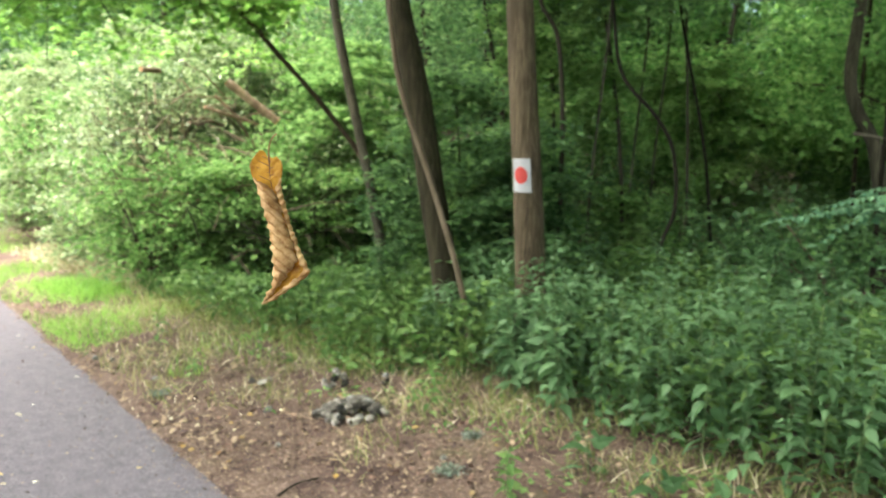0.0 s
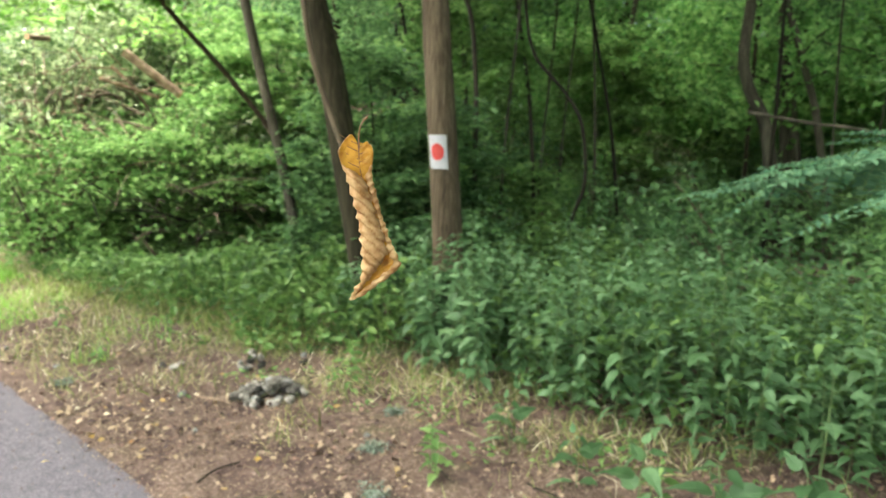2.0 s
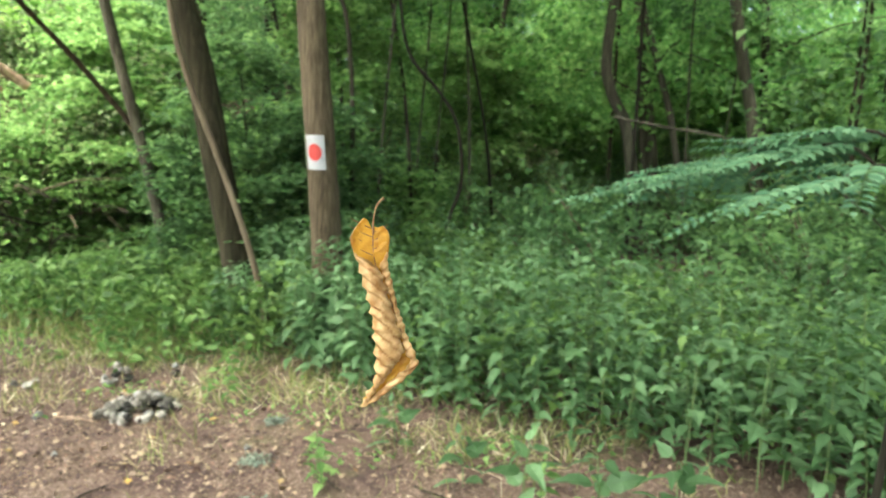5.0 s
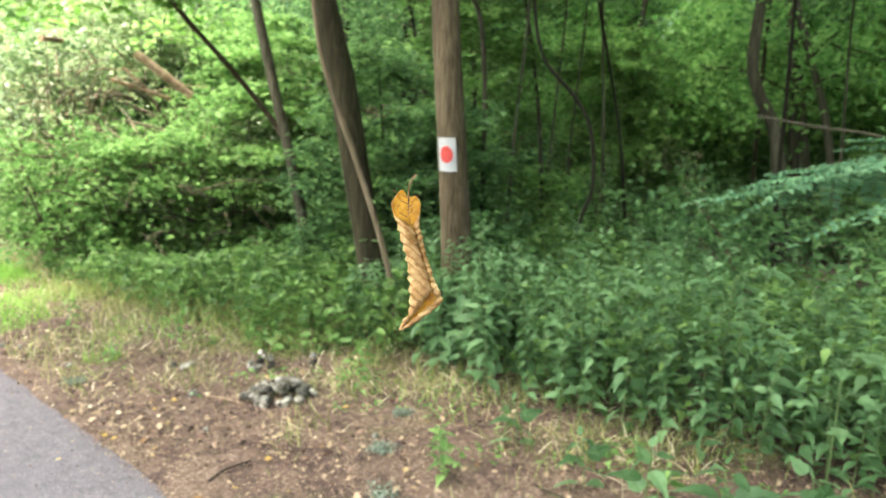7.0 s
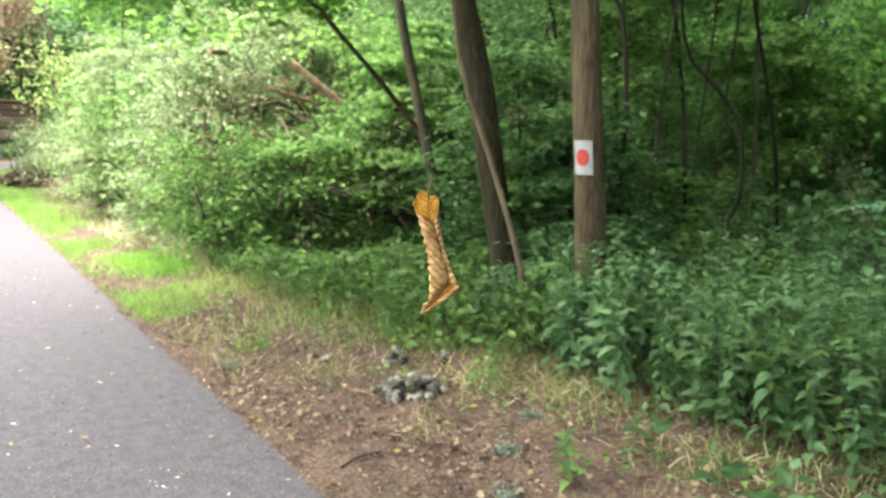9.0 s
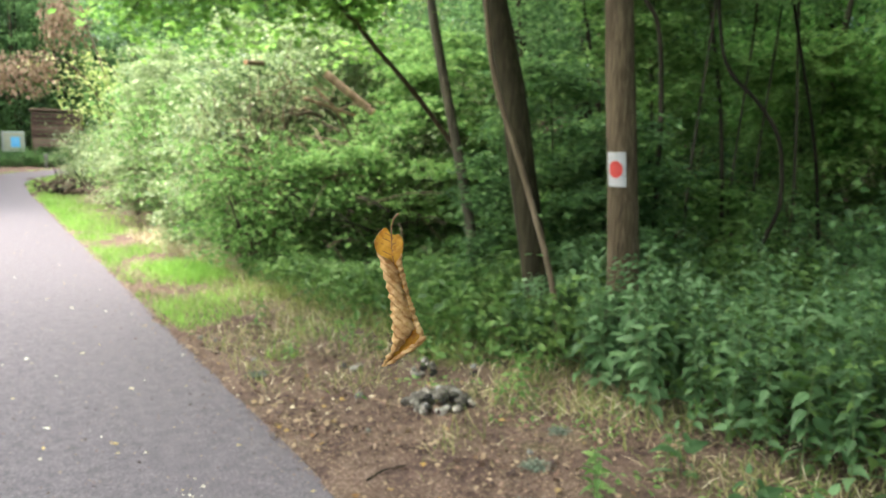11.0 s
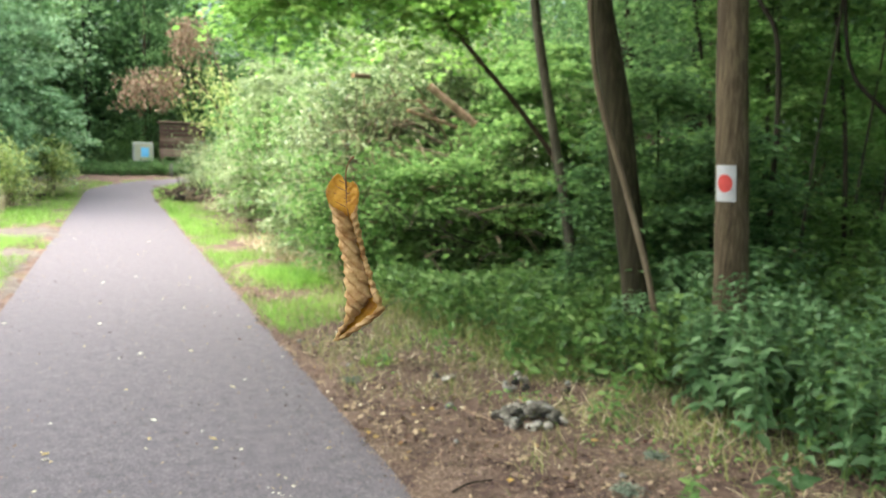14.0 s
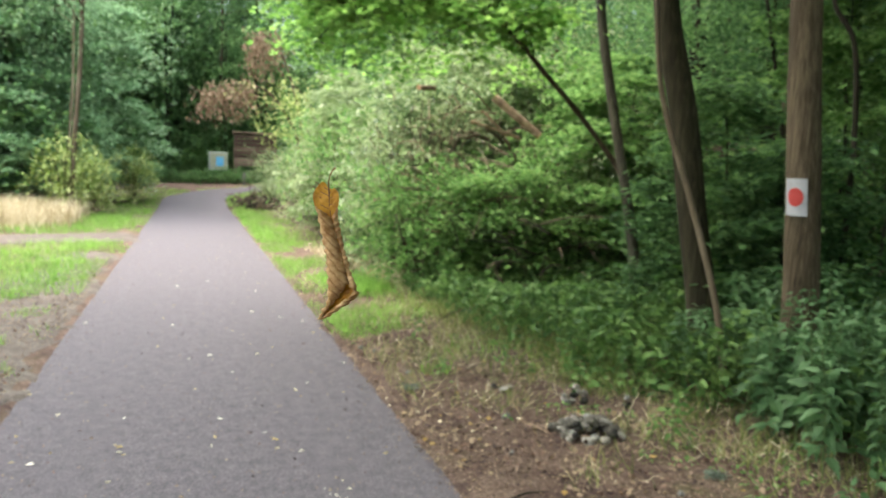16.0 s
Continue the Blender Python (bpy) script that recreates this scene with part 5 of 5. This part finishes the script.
def brushwood(at, label, n, seed, spread_xyz, r, mats):
    """A loose heap of bare branches."""
    rng = np.random.default_rng(seed)
    ob = thing("brushwood_heap", at, label, "brushwood")
    sx, sy, sz = spread_xyz
    for k in range(n):
        p0 = np.array([rng.normal(0, sx), rng.normal(0, sy), rng.uniform(0.02, sz)])
        d = np.array([rng.normal(0, 0.45), rng.normal(0, 0.35), rng.normal(0.05, 0.20)])
        d[2] = max(d[2], 0.01 - p0[2])
        put("branch", quads_mesh("branch", *tube(smooth_line([p0, p0 + d * 0.5 + (0, 0, 0.06), p0 + d], 3), [rng.uniform(*r), 0.003], 5, 0.05, k), mats[k % len(mats)], True), ob)
    return ob


brushwood((2.35, 8.85, 0.08), "pale dead branches sticking out of the bushes", 110, 303, (0.60, 0.18, 2.35), (0.006, 0.015), (BARK_PALE, LOG_BARK, BARK_TAN))
brushwood((3.15, 7.75, 0.0), "tangle of dark bare brushwood under the bushes", 120, 301, (0.70, 0.30, 1.10), (0.006, 0.016), (BARK_DARK, BARK_TAN, BARK_OLIVE))

# ---- withered treetop over the bank ----
withered = thing("withered_treetop", (2.2, 22.6, 1.0), "fallen treetop with hanging brown withered leaves", "tree")
root = np.array((2.2, 22.6, 1.0))
hang = []
for pts, first in (([(2.2, 22.6, 1.0), (1.9, 22.8, 3.2), (1.4, 23, 4.9), (0.95, 23.1, 5.5), (0.6, 23.1, 5.3)], 16), ([(2.2, 22.6, 1.0), (1.7, 22.3, 2.6), (0.9, 22.1, 3.7), (0.0, 22.0, 3.85), (-0.9, 22.0, 3.65)], 15), ([(2.2, 22.6, 1.0), (2.3, 22.2, 3.0), (1.6, 22.0, 4.0)], 99)):
    ln = smooth_line(pts, 6)
    put("branch", quads_mesh("branch", *[q if i else q - root for i, q in enumerate(tube(ln, [0.06, 0.03, 0.010], 7, 0.05, 2))], BARK_TAN, True), withered)
    if first < 99:
        for q in ln[first:]:
            for _ in range(5):
                e = q + (rng.normal(0, 0.22), rng.normal(0, 0.22), 0)
                drop = rng.uniform(0.35, 0.95) * (1.2 if first == 16 else 0.9)
                hang += [e - (0, 0, drop * u) + rng.normal(0, 0.04, 3) for u in np.linspace(0, 1, 6)]
    else:
        ytips = list(ln[6:])
c = sprays(rng, np.array(hang), 3, 0.10, 1.2)
put("withered_leaves", quads_mesh("withered_leaves", *leaves(c - root, rng.uniform(0.08, 0.15, len(c)), rng, KITE, pitch=(-1.15, 0.3)), LEAF_DEAD), withered, "hanging brown withered leaves")
c = sprays(rng, np.repeat(np.array(ytips), 9, 0) + rng.normal(0, 0.5, (len(ytips) * 9, 3)) + (-0.4, 0, -0.5), 22, 0.25)
put("yellow_leaves", quads_mesh("yellow_leaves", *leaves(c - root, rng.uniform(0.07, 0.12, len(c)), rng), LEAF_YELLOW), withered, "pale yellowing leaves")
yellow = shrub(64, "yellow_bush", "yellow-green bush beside the meadow", 1.8, 0.85, 1800, 0.09, LEAF_YELLOW, group="bushes by the meadow")
scatter([yellow], [(-3.75, 21.7), (-4.45, 21.3), (-3.15, 26.6)], rng, 0.85, 1.1)
grey_bush = [shrub(68, "hazel_bush", "tall blue-green hazel bush at the meadow's edge", 4.4, 1.5, 2000, 0.19, LEAF_GREY, OVAL, group="bushes by the meadow", stems=12, hollow=0.4)]
scatter(grey_bush, [(-6.3, 22.8), (-7.8, 23.6), (-5.2, 25.6), (-5.1, 23.9)], rng, 0.85, 1.1)
brushwood((0.85, 25.6, 0.0), "heap of dry brown brushwood at the path's edge", 110, 302, (0.42, 0.5, 0.42), (0.02, 0.045), (BARK_TAN, BARK_DARK))


# ---- locust sapling with feathered leaves ----
def locust():
    rng = np.random.default_rng(101)
    root = np.array((1.75, 0.1, 0.0))
    ob = thing("locust_sapling", root, "young locust tree with feathered blue-green leaves", "sapling")
    trunk = smooth_line([(1.75, 0.1, -0.05), (1.72, 0.05, 0.8), (1.70, 0.0, 1.5), (1.62, -0.1, 2.3)], 6)
    put("stem", quads_mesh("stem", *[q if i else q - root for i, q in enumerate(tube(trunk, [0.018, 0.014, 0.007], 7, 0.03, 1))], BARK_DARK, True), ob)
    boughs = [[(1.72, 0.05, 1.30), (1.50, 0.25, 1.60), (1.50, 0.50, 1.58), (1.56, 0.79, 1.50), (1.60, 1.03, 1.42)],
              [(1.70, 0.0, 1.50), (1.48, 0.2, 1.66), (1.60, 0.45, 1.64), (1.75, 0.70, 1.56), (1.85, 0.95, 1.48)],
              [(1.71, 0.02, 1.40), (1.35, 0.15, 1.55), (1.25, 0.30, 1.50), (1.30, 0.52, 1.42)]]
    for b in boughs:
        ln = smooth_line(b, 6)
        put("branch", quads_mesh("branch", *[q if i else q - root for i, q in enumerate(tube(ln, [0.008, 0.005, 0.002], 5))], BARK_DARK, True), ob)
        seg = np.linalg.norm(np.diff(ln, axis=0), axis=1).sum()
        for k in range(int(seg / 0.075)):
            s = 0.25 + 0.75 * k / max(1, int(seg / 0.075) - 1)
            i = min(len(ln) - 2, int(s * (len(ln) - 1)))
            c0, d = ln[i], ln[i + 1] - ln[i]
            a = math.atan2(d[1], d[0]) + (0.9 if k % 2 else -0.9) * rng.uniform(0.7, 1.2)
            length, droop = rng.uniform(0.26, 0.38), rng.uniform(-0.35, -0.05)
            fall = rng.uniform(0.05, 0.42)
            pairs = 14
            axis, cs, yw, sz, tilt = [], [], [], [], []
            for q in range(pairs + 1):
                u = (q + 0.8) / (pairs + 0.8)
                p = c0 + np.array([math.cos(a), math.sin(a), 0.12 - fall]) * length * u + np.array([0, 0, droop * length * u * u])
                axis.append(p)
                for sgn in ((1, -1) if q < pairs else (0,)):
                    cs.append(p)
                    yw.append(a + sgn * 1.25)
                    tilt.append(sgn * (fall + 0.1))
                    sz.append(rng.uniform(0.056, 0.072) * (1 - 0.3 * u))
            leaf = put("compound_leaf", quads_mesh("compound_leaf", *leaves(np.array(cs) - c0, np.array(sz), rng, (OVAL[0] * (1, 0.8, 1), OVAL[1]), np.array(yw), (-0.15, 0.15), (0, 0.15), np.array(tilt)), LEAF_LOCUST), ob, m=Matrix.Translation(c0 - root))
            put("leaf_stalk", quads_mesh("leaf_stalk", *tube(np.array([c0] + axis) - c0, [0.0016, 0.0008], 4), STEM_GREEN), leaf)


locust()

# ---- trail mark on the trunk ----
def trail_mark():
    z0, z1 = 1.375, 1.622
    c = np.array([np.interp(1.5, marker_line[:, 2][:30], marker_line[:, k][:30]) for k in range(2)])
    face = math.atan2(-3.76, -3.94) - 0.40
    ob = thing("trail_mark", (c[0], c[1], (z0 + z1) / 2), "white painted trail mark with a red dot on the trunk", "trail mark")
    r = 0.1225
    n, m = 13, 9
    half = 0.072 / r
    v = []
    for lay in (0.0, 0.004):
        for i in range(n):
            for j in range(m):
                a = face + half * (2 * i / (n - 1) - 1)
                cx = np.interp(z0 + (z1 - z0) * j / (m - 1), marker_line[:30, 2], marker_line[:30, 0]) - c[0]
                cy = np.interp(z0 + (z1 - z0) * j / (m - 1), marker_line[:30, 2], marker_line[:30, 1]) - c[1]
                v.append((cx + (r + lay) * math.cos(a), cy + (r + lay) * math.sin(a), (z1 - z0) * (j / (m - 1) - 0.5)))
    q = []
    for i in range(n - 1):
        for j in range(m - 1):
            k = i * m + j
            q.append((k + n * m, k + m + n * m, k + m + 1 + n * m, k + 1 + n * m))
    rim = [i * m for i in range(n)] + [(n - 1) * m + j for j in range(1, m)] + [i * m + m - 1 for i in range(n - 2, -1, -1)] + [j for j in range(m - 2, 0, -1)]
    for a, b in zip(rim, rim[1:] + rim[:1]):
        q.append((a, b, b + n * m, a + n * m))
    put("white_field", quads_mesh("white_field", v, q, ENAMEL), ob)
    k = 28
    rings = [(0, 0)] + [(s, 2 * math.pi * i / k) for s in (0.5, 1.0) for i in range(k)]
    v = []
    for s, t in rings:
        dz = 0.062 * s * math.sin(t)
        a = face + 0.050 * s * math.cos(t) / r
        cx = np.interp(1.5 + dz, marker_line[:30, 2], marker_line[:30, 0]) - c[0]
        cy = np.interp(1.5 + dz, marker_line[:30, 2], marker_line[:30, 1]) - c[1]
        v.append((cx + (r + 0.0075) * math.cos(a), cy + (r + 0.0075) * math.sin(a), dz))
    f = [(0, 1 + i, 1 + (i + 1) % k) for i in range(k)]
    f += [t for i in range(k) for t in ((1 + i, 1 + k + i, 1 + k + (i + 1) % k), (1 + i, 1 + k + (i + 1) % k, 1 + (i + 1) % k))]
    put("red_dot", quads_mesh("red_dot", v, f, RED, True), ob, "red painted dot")


trail_mark()


# ---- notice board and timber shelter at the bend ----
def box(size, at=(0, 0, 0), bevel=0.01):
    bm = bmesh.new()
    bmesh.ops.create_cube(bm, size=1.0)
    bmesh.ops.scale(bm, vec=size, verts=bm.verts)
    bmesh.ops.bevel(bm, geom=bm.edges[:], offset=bevel, segments=1, affect="EDGES")
    bmesh.ops.translate(bm, vec=at, verts=bm.verts)
    return bm


board = thing("notice_board", (0.14, 41.6, 0.0), "white notice board with a blue map on posts", "notice board")
board.rotation_euler = (0, 0, radians(-6))
part("panel", box((1.0, 0.05, 1.0), (0, 0, 1.68)), PAPER, board)
for x in (-0.42, 0.42):
    part("post", box((0.08, 0.08, 2.2), (x, 0.07, 1.1)), TIMBER, board)
part("map_print", box((0.40, 0.01, 0.5), (0.10, -0.032, 1.66), 0.002), BLUE, board, "blue printed map")
part("print_field", box((0.86, 0.006, 0.86), (0.02, -0.029, 1.68), 0.002), OCHRE, board, "pale green printed sheet")
part("frame_strip", box((0.06, 0.03, 1.0), (-0.47, -0.03, 1.68)), ENAMEL, board)

shelter = thing("timber_shelter", (2.1, 42.2, 0.0), "weathered timber shelter of brown planks at the bend", "shelter")
for x in (-1.0, 1.0):
    for y in (-0.8, 0.8):
        part("post", box((0.16, 0.16, 3.0), (x, y, 1.5)), TIMBER, shelter)
for k in range(8):
    part("plank", box((2.3, 0.05, 0.19), (0, -0.9 - 0.01 * (k % 2), 1.55 + 0.215 * k)), TIMBER, shelter)
    part("plank", box((0.05, 1.8, 0.19), (1.12 + 0.01 * (k % 2), 0, 1.55 + 0.215 * k)), TIMBER, shelter)
part("roof", box((2.3, 1.9, 0.08), (0, 0, 3.30)), TIMBER, shelter)
part("rail", box((2.2, 0.08, 0.12), (0, -0.9, 0.95)), TIMBER, shelter)
post = thing("bollard", (1.45, 40.4, 0.0), "grey wooden post beside the path", "bollard")
part("shaft", box((0.16, 0.16, 1.1), (0, 0, 0.55), 0.02), STEEL, post)

# ---- the curled leaf on its thread ----
def curled_leaf():
    top = Vector((-1.211, 0.203, 1.564))
    L, mm = 0.0475, 0.001
    nv = 170
    v = np.linspace(0, 1, nv)
    # outline in millimetres down the leaf: left fold, right fold, and the free edges of the two rolled margins
    left = np.interp(v, [0, 0.02, 0.05, 0.085, 0.13, 0.185, 0.267, 0.40, 0.547, 0.76, 0.876, 0.96, 1.0], [-2.4, -3.6, -4.8, -5.6, -5.5, -4.6, -3.4, -1.5, 0.2, 1.0, 0.6, -2.0, -2.4])
    right = np.interp(v, [0, 0.02, 0.045, 0.085, 0.13, 0.23, 0.333, 0.465, 0.63, 0.73, 0.79, 0.83, 0.90, 0.955, 1.0], [2.2, 3.0, 3.7, 4.1, 4.0, 3.6, 4.7, 6.4, 9.1, 11.2, 12.4, 10.4, 6.0, 2.4, -1.4])
    free_l = np.interp(v, [0, 0.12, 0.19, 0.25, 0.333, 0.465, 0.63, 0.72, 0.78, 0.86, 0.92, 1.0], [-9.0, -6.2, -4.0, 1.3, 2.9, 4.9, 7.3, 8.3, 6.0, 3.4, 0.8, -2.2])
    free_r = np.interp(v, [0, 0.12, 0.19, 0.25, 0.333, 0.465, 0.63, 0.72, 0.77, 0.80, 0.90, 0.96, 1.0], [9.0, 4.4, 3.2, 1.8, 3.1, 5.1, 7.6, 8.8, 10.2, 9.6, 3.6, 0.2, -2.0])
    ker = np.hanning(7) / np.hanning(7).sum()
    left, right, free_l, free_r = [np.convolve(np.pad(q, 3, "edge"), ker, "valid") for q in (left, right, free_l, free_r)]
    free_l, free_r = np.maximum(free_l, left + 0.02), np.minimum(free_r, right - 0.02)
    na, nb, nc = 30, 26, 22
    rows = []
    for i in range(nv):
        wl, wr = free_l[i] - left[i], right[i] - free_r[i]
        dl, dr = min(2.3, 0.42 * wl), min(1.7, 0.48 * wr)
        f = np.linspace(1.75 * np.pi, 0, na, endpoint=False)
        inner = np.where(f > np.pi, 1 - 0.35 * (f - np.pi) / np.pi, 1.0)
        xa = left[i] + wl * (0.5 - 0.5 * np.cos(np.minimum(f, np.pi))) - np.where(f > np.pi, 0.45 * wl * np.sin(np.minimum(f - np.pi, 1.5)), 0)
        ya = -dl * np.sin(f) * inner
        u = np.linspace(0, 1, nb, endpoint=False)
        xb = left[i] + (right[i] - left[i]) * u
        yb = (0.7 + 0.35 * min(dl, 1.2)) * np.sin(np.pi * u) - 0.012 * (xb - 0.5 * (left[i] + right[i])) ** 2 * (v[i] < 0.2)
        f2 = np.linspace(0, 1.75 * np.pi, nc)
        inner2 = np.where(f2 > np.pi, 1 - 0.35 * (f2 - np.pi) / np.pi, 1.0)
        xc = right[i] - wr * (0.5 - 0.5 * np.cos(np.minimum(f2, np.pi))) + np.where(f2 > np.pi, 0.45 * wr * np.sin(np.minimum(f2 - np.pi, 1.5)), 0)
        yc = -dr * np.sin(f2) * inner2
        rows.append(np.column_stack([np.concatenate([xa, xb, xc]), np.concatenate([ya, yb, yc])]))
    xy = np.array(rows)
    nu = na + nb + nc
    z = -L / mm * v[:, None] + 0 * xy[..., 0]
    near_top = np.clip(1 - v / 0.13, 0, 1)[:, None]
    z -= near_top * (2.3 * np.exp(-(xy[..., 0] / 1.1) ** 2) + 1.9 * step01(xy[..., 0], 0.2, 1.4) + 0.10 * (xy[..., 0] + 2.0) ** 2 * (xy[..., 0] < 0))
    pos = np.dstack([xy, z])
    # pleats along the side veins, and crumpling
    du, dv = np.gradient(pos, axis=1), np.gradient(pos, axis=0)
    nrm = np.cross(du, dv)
    nrm /= np.linalg.norm(nrm, axis=-1)[..., None] + 1e-9
    col = np.arange(nu)[None]
    roll_l, roll_r = (col < na + 2), (col >= na + nb - 2)
    X, Zm = pos[..., 0], pos[..., 2]
    wob = np.array([[noise.noise(Vector((0.35 * a, 0.35 * b, 2.0))) for a, b in zip(ra, rb)] for ra, rb in zip(X, Zm)])
    fine = np.array([[noise.noise(Vector((1.3 * a, 1.3 * b, 7.0 + 0.4 * c))) for a, b, c in zip(ra, rb, rc)] for ra, rb, rc in zip(X, Zm, pos[..., 1])])
    ph_l = (-Zm - 0.95 * (X - left[:, None])) / 3.5 + 0.35 * wob
    ph_r = (-Zm + 0.8 * (X - right[:, None])) / 2.3 + 0.35 * wob
    crest = lambda p: np.abs((p % 1.0) - 0.5) * 2
    saw = lambda p: np.where((p % 1.0) < 0.72, (p % 1.0) / 0.72, (1 - (p % 1.0)) / 0.28) ** 1.3
    rolled = step01(v, 0.14, 0.27)[:, None]
    disp = roll_l * rolled * 0.78 * (saw(ph_l) - 0.5) + roll_r * rolled * 0.45 * (crest(ph_r) - 0.5)
    flat = ~(roll_l | roll_r)
    ph_f = (-Zm + 0.75 * np.abs(X)) / 2.3
    disp = disp + flat * 0.16 * (crest(ph_f) - 0.5) - flat * 0.2 * np.exp(-(X / 0.35) ** 2) * (v[:, None] < 0.24)
    sign = np.where(roll_l | roll_r, np.sign((nrm[..., :2] * np.dstack([X - 0.5 * (left + right)[:, None], pos[..., 1] * 3])).sum(-1)), -np.sign(nrm[..., 1]))
    disp = disp * sign + 0.24 * fine + 0.26 * wob
    pos = (pos + nrm * disp[..., None]) * mm
    # shade painted into the pleat creases, strongest in the troughs
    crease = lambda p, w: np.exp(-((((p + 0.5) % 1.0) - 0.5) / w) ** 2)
    crease_shade = np.where(roll_l, rolled * crease(ph_l, 0.13), 0.0) + np.where(roll_r, rolled * crease(ph_r, 0.14), 0.0)
    i, j = np.meshgrid(np.arange(nv - 1), np.arange(nu - 1), indexing="ij")
    q = np.stack([i * nu + j, i * nu + j + 1, (i + 1) * nu + j + 1, (i + 1) * nu + j], -1).reshape(-1, 4)
    upper_side = ((j >= na) & (j < na + nb)).ravel()
    def dry_leaf(name, low, high, blotch):
        m = bpy.data.materials.new(name)
        m.use_nodes = True
        n, l = m.node_tree.nodes, m.node_tree.links
        bsdf = n["Principled BSDF"]
        tc = n.new("ShaderNodeTexCoord")

        def tex(scale, detail):
            t = n.new("ShaderNodeTexNoise")
            t.inputs["Scale"].default_value, t.inputs["Detail"].default_value = scale, detail
            l.new(tc.outputs["Object"], t.inputs["Vector"])
            return t.outputs["Fac"]

        def ramp(fac, stops):
            r = n.new("ShaderNodeValToRGB")
            for e, (p, c) in zip(r.color_ramp.elements, stops):
                e.position, e.color = p, (*c, 1)
            l.new(fac, r.inputs["Fac"])
            return r.outputs["Color"]

        def times(a, b, k):
            x = n.new("ShaderNodeMix")
            x.data_type, x.blend_type = "RGBA", "MULTIPLY"
            x.inputs[0].default_value = k
            l.new(a, x.inputs[6])
            l.new(b, x.inputs[7])
            return x.outputs[2]
        fine_noise = tex(1100.0, 3.0)
        base = ramp(tex(230.0, 6.0), [(0.34, low), (0.66, high)])
        base = times(base, ramp(tex(420.0, 4.0), [(0.36, blotch), (0.52, (1, 1, 1))]), 0.45)
        base = times(base, ramp(fine_noise, [(0.30, (0.55, 0.42, 0.30)), (0.42, (1, 1, 1))]), 0.25)
        # darkens the base colour along the creases in place of their shade
        crease_attr = n.new("ShaderNodeAttribute")
        crease_attr.attribute_name = "vein"
        base = times(base, ramp(crease_attr.outputs["Fac"], [(0.0, (1, 1, 1)), (1.0, (0.50, 0.36, 0.22))]), 0.65)
        l.new(base, bsdf.inputs["Base Color"])
        bsdf.inputs["Roughness"].default_value, bsdf.inputs["Specular IOR Level"].default_value = 0.5, 0.35
        bp = n.new("ShaderNodeBump")
        bp.inputs["Distance"].default_value, bp.inputs["Strength"].default_value = 0.0003, 0.6
        l.new(fine_noise, bp.inputs["Height"])
        l.new(bp.outputs["Normal"], bsdf.inputs["Normal"])
        tr, ms = n.new("ShaderNodeBsdfTranslucent"), n.new("ShaderNodeMixShader")
        l.new(base, tr.inputs["Color"])
        ms.inputs["Fac"].default_value = 0.42
        l.new(bsdf.outputs["BSDF"], ms.inputs[1])
        l.new(tr.outputs["BSDF"], ms.inputs[2])
        l.new(ms.outputs["Shader"], n["Material Output"].inputs["Surface"])
        return m
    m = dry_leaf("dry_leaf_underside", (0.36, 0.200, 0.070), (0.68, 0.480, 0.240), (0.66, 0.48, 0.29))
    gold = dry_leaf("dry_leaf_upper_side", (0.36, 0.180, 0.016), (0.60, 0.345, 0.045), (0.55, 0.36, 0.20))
    leaf = thing("curled_leaf", top, "curled golden brown dry leaf hanging on a spider thread", "leaf")
    leaf.rotation_euler = (0, 0, radians(-37))
    me = quads_mesh("blade", pos.reshape(-1, 3), q, m, True)
    me.materials.append(gold)
    me.polygons.foreach_set("material_index", upper_side.astype(int))
    me.attributes.new("vein", "FLOAT", "POINT").data.foreach_set("value", crease_shade.ravel())
    blade = put("blade", me, leaf)
    thick = blade.modifiers.new("thickness", "SOLIDIFY")
    thick.thickness, thick.offset = 0.00014, 0.0
    stalk_mat = material("leaf_stalk", [(0.10, 0.045, 0.02), (0.20, 0.11, 0.05)], 0.6, 200.0)
    stalk = smooth_line(np.array([(0.1, 0.5, -4.0), (0, 0.2, -1.6), (0.1, 0, 0.3), (0.5, 0, 2.2), (1.3, 0, 3.8), (2.5, 0, 4.9)]) * mm, 6)
    put("stalk", quads_mesh("stalk", *tube(stalk, [0.00028, 0.00021, 0.00020, 0.00030], 8), stalk_mat, True), leaf)
    rib = smooth_line(np.array([(0.0, 0.25, -2.0), (0.1, 0.66, -5.0), (0.3, 0.76, -8.5), (0.9, 0.7, -12.0)]) * mm, 8)
    put("midrib", quads_mesh("midrib", *tube(rib, [0.00020, 0.00015, 0.00010], 6), stalk_mat, True), leaf)
    for z0, ln, side in ((-2.8, 5.6, -1), (-4.8, 6.0, -1), (-7.0, 5.2, -1), (-9.2, 3.6, -1), (-3.6, 3.8, 1), (-5.6, 3.9, 1), (-7.8, 3.2, 1)):
        vein = smooth_line(np.array([(0.1, 0.62, z0), (side * ln * 0.5, 0.60, z0 + ln * 0.22), (side * ln, 0.30, z0 + ln * 0.5)]) * mm, 5)
        put("vein", quads_mesh("vein", *tube(vein, [0.00013, 0.00006], 5), stalk_mat, True), leaf)
    silk = new("spider_thread", quads_mesh("spider_thread", *tube(np.array([top + Vector((0.0020, -0.0015, 0.0049)), top + Vector((0.0026, -0.001, 1.6)), top + Vector((0.0026, 0.0, 3.5))]), [0.000002, 0.000002], 4), SILK))
    tagged(silk, "single fine spider thread holding the leaf", "thread")


curled_leaf()
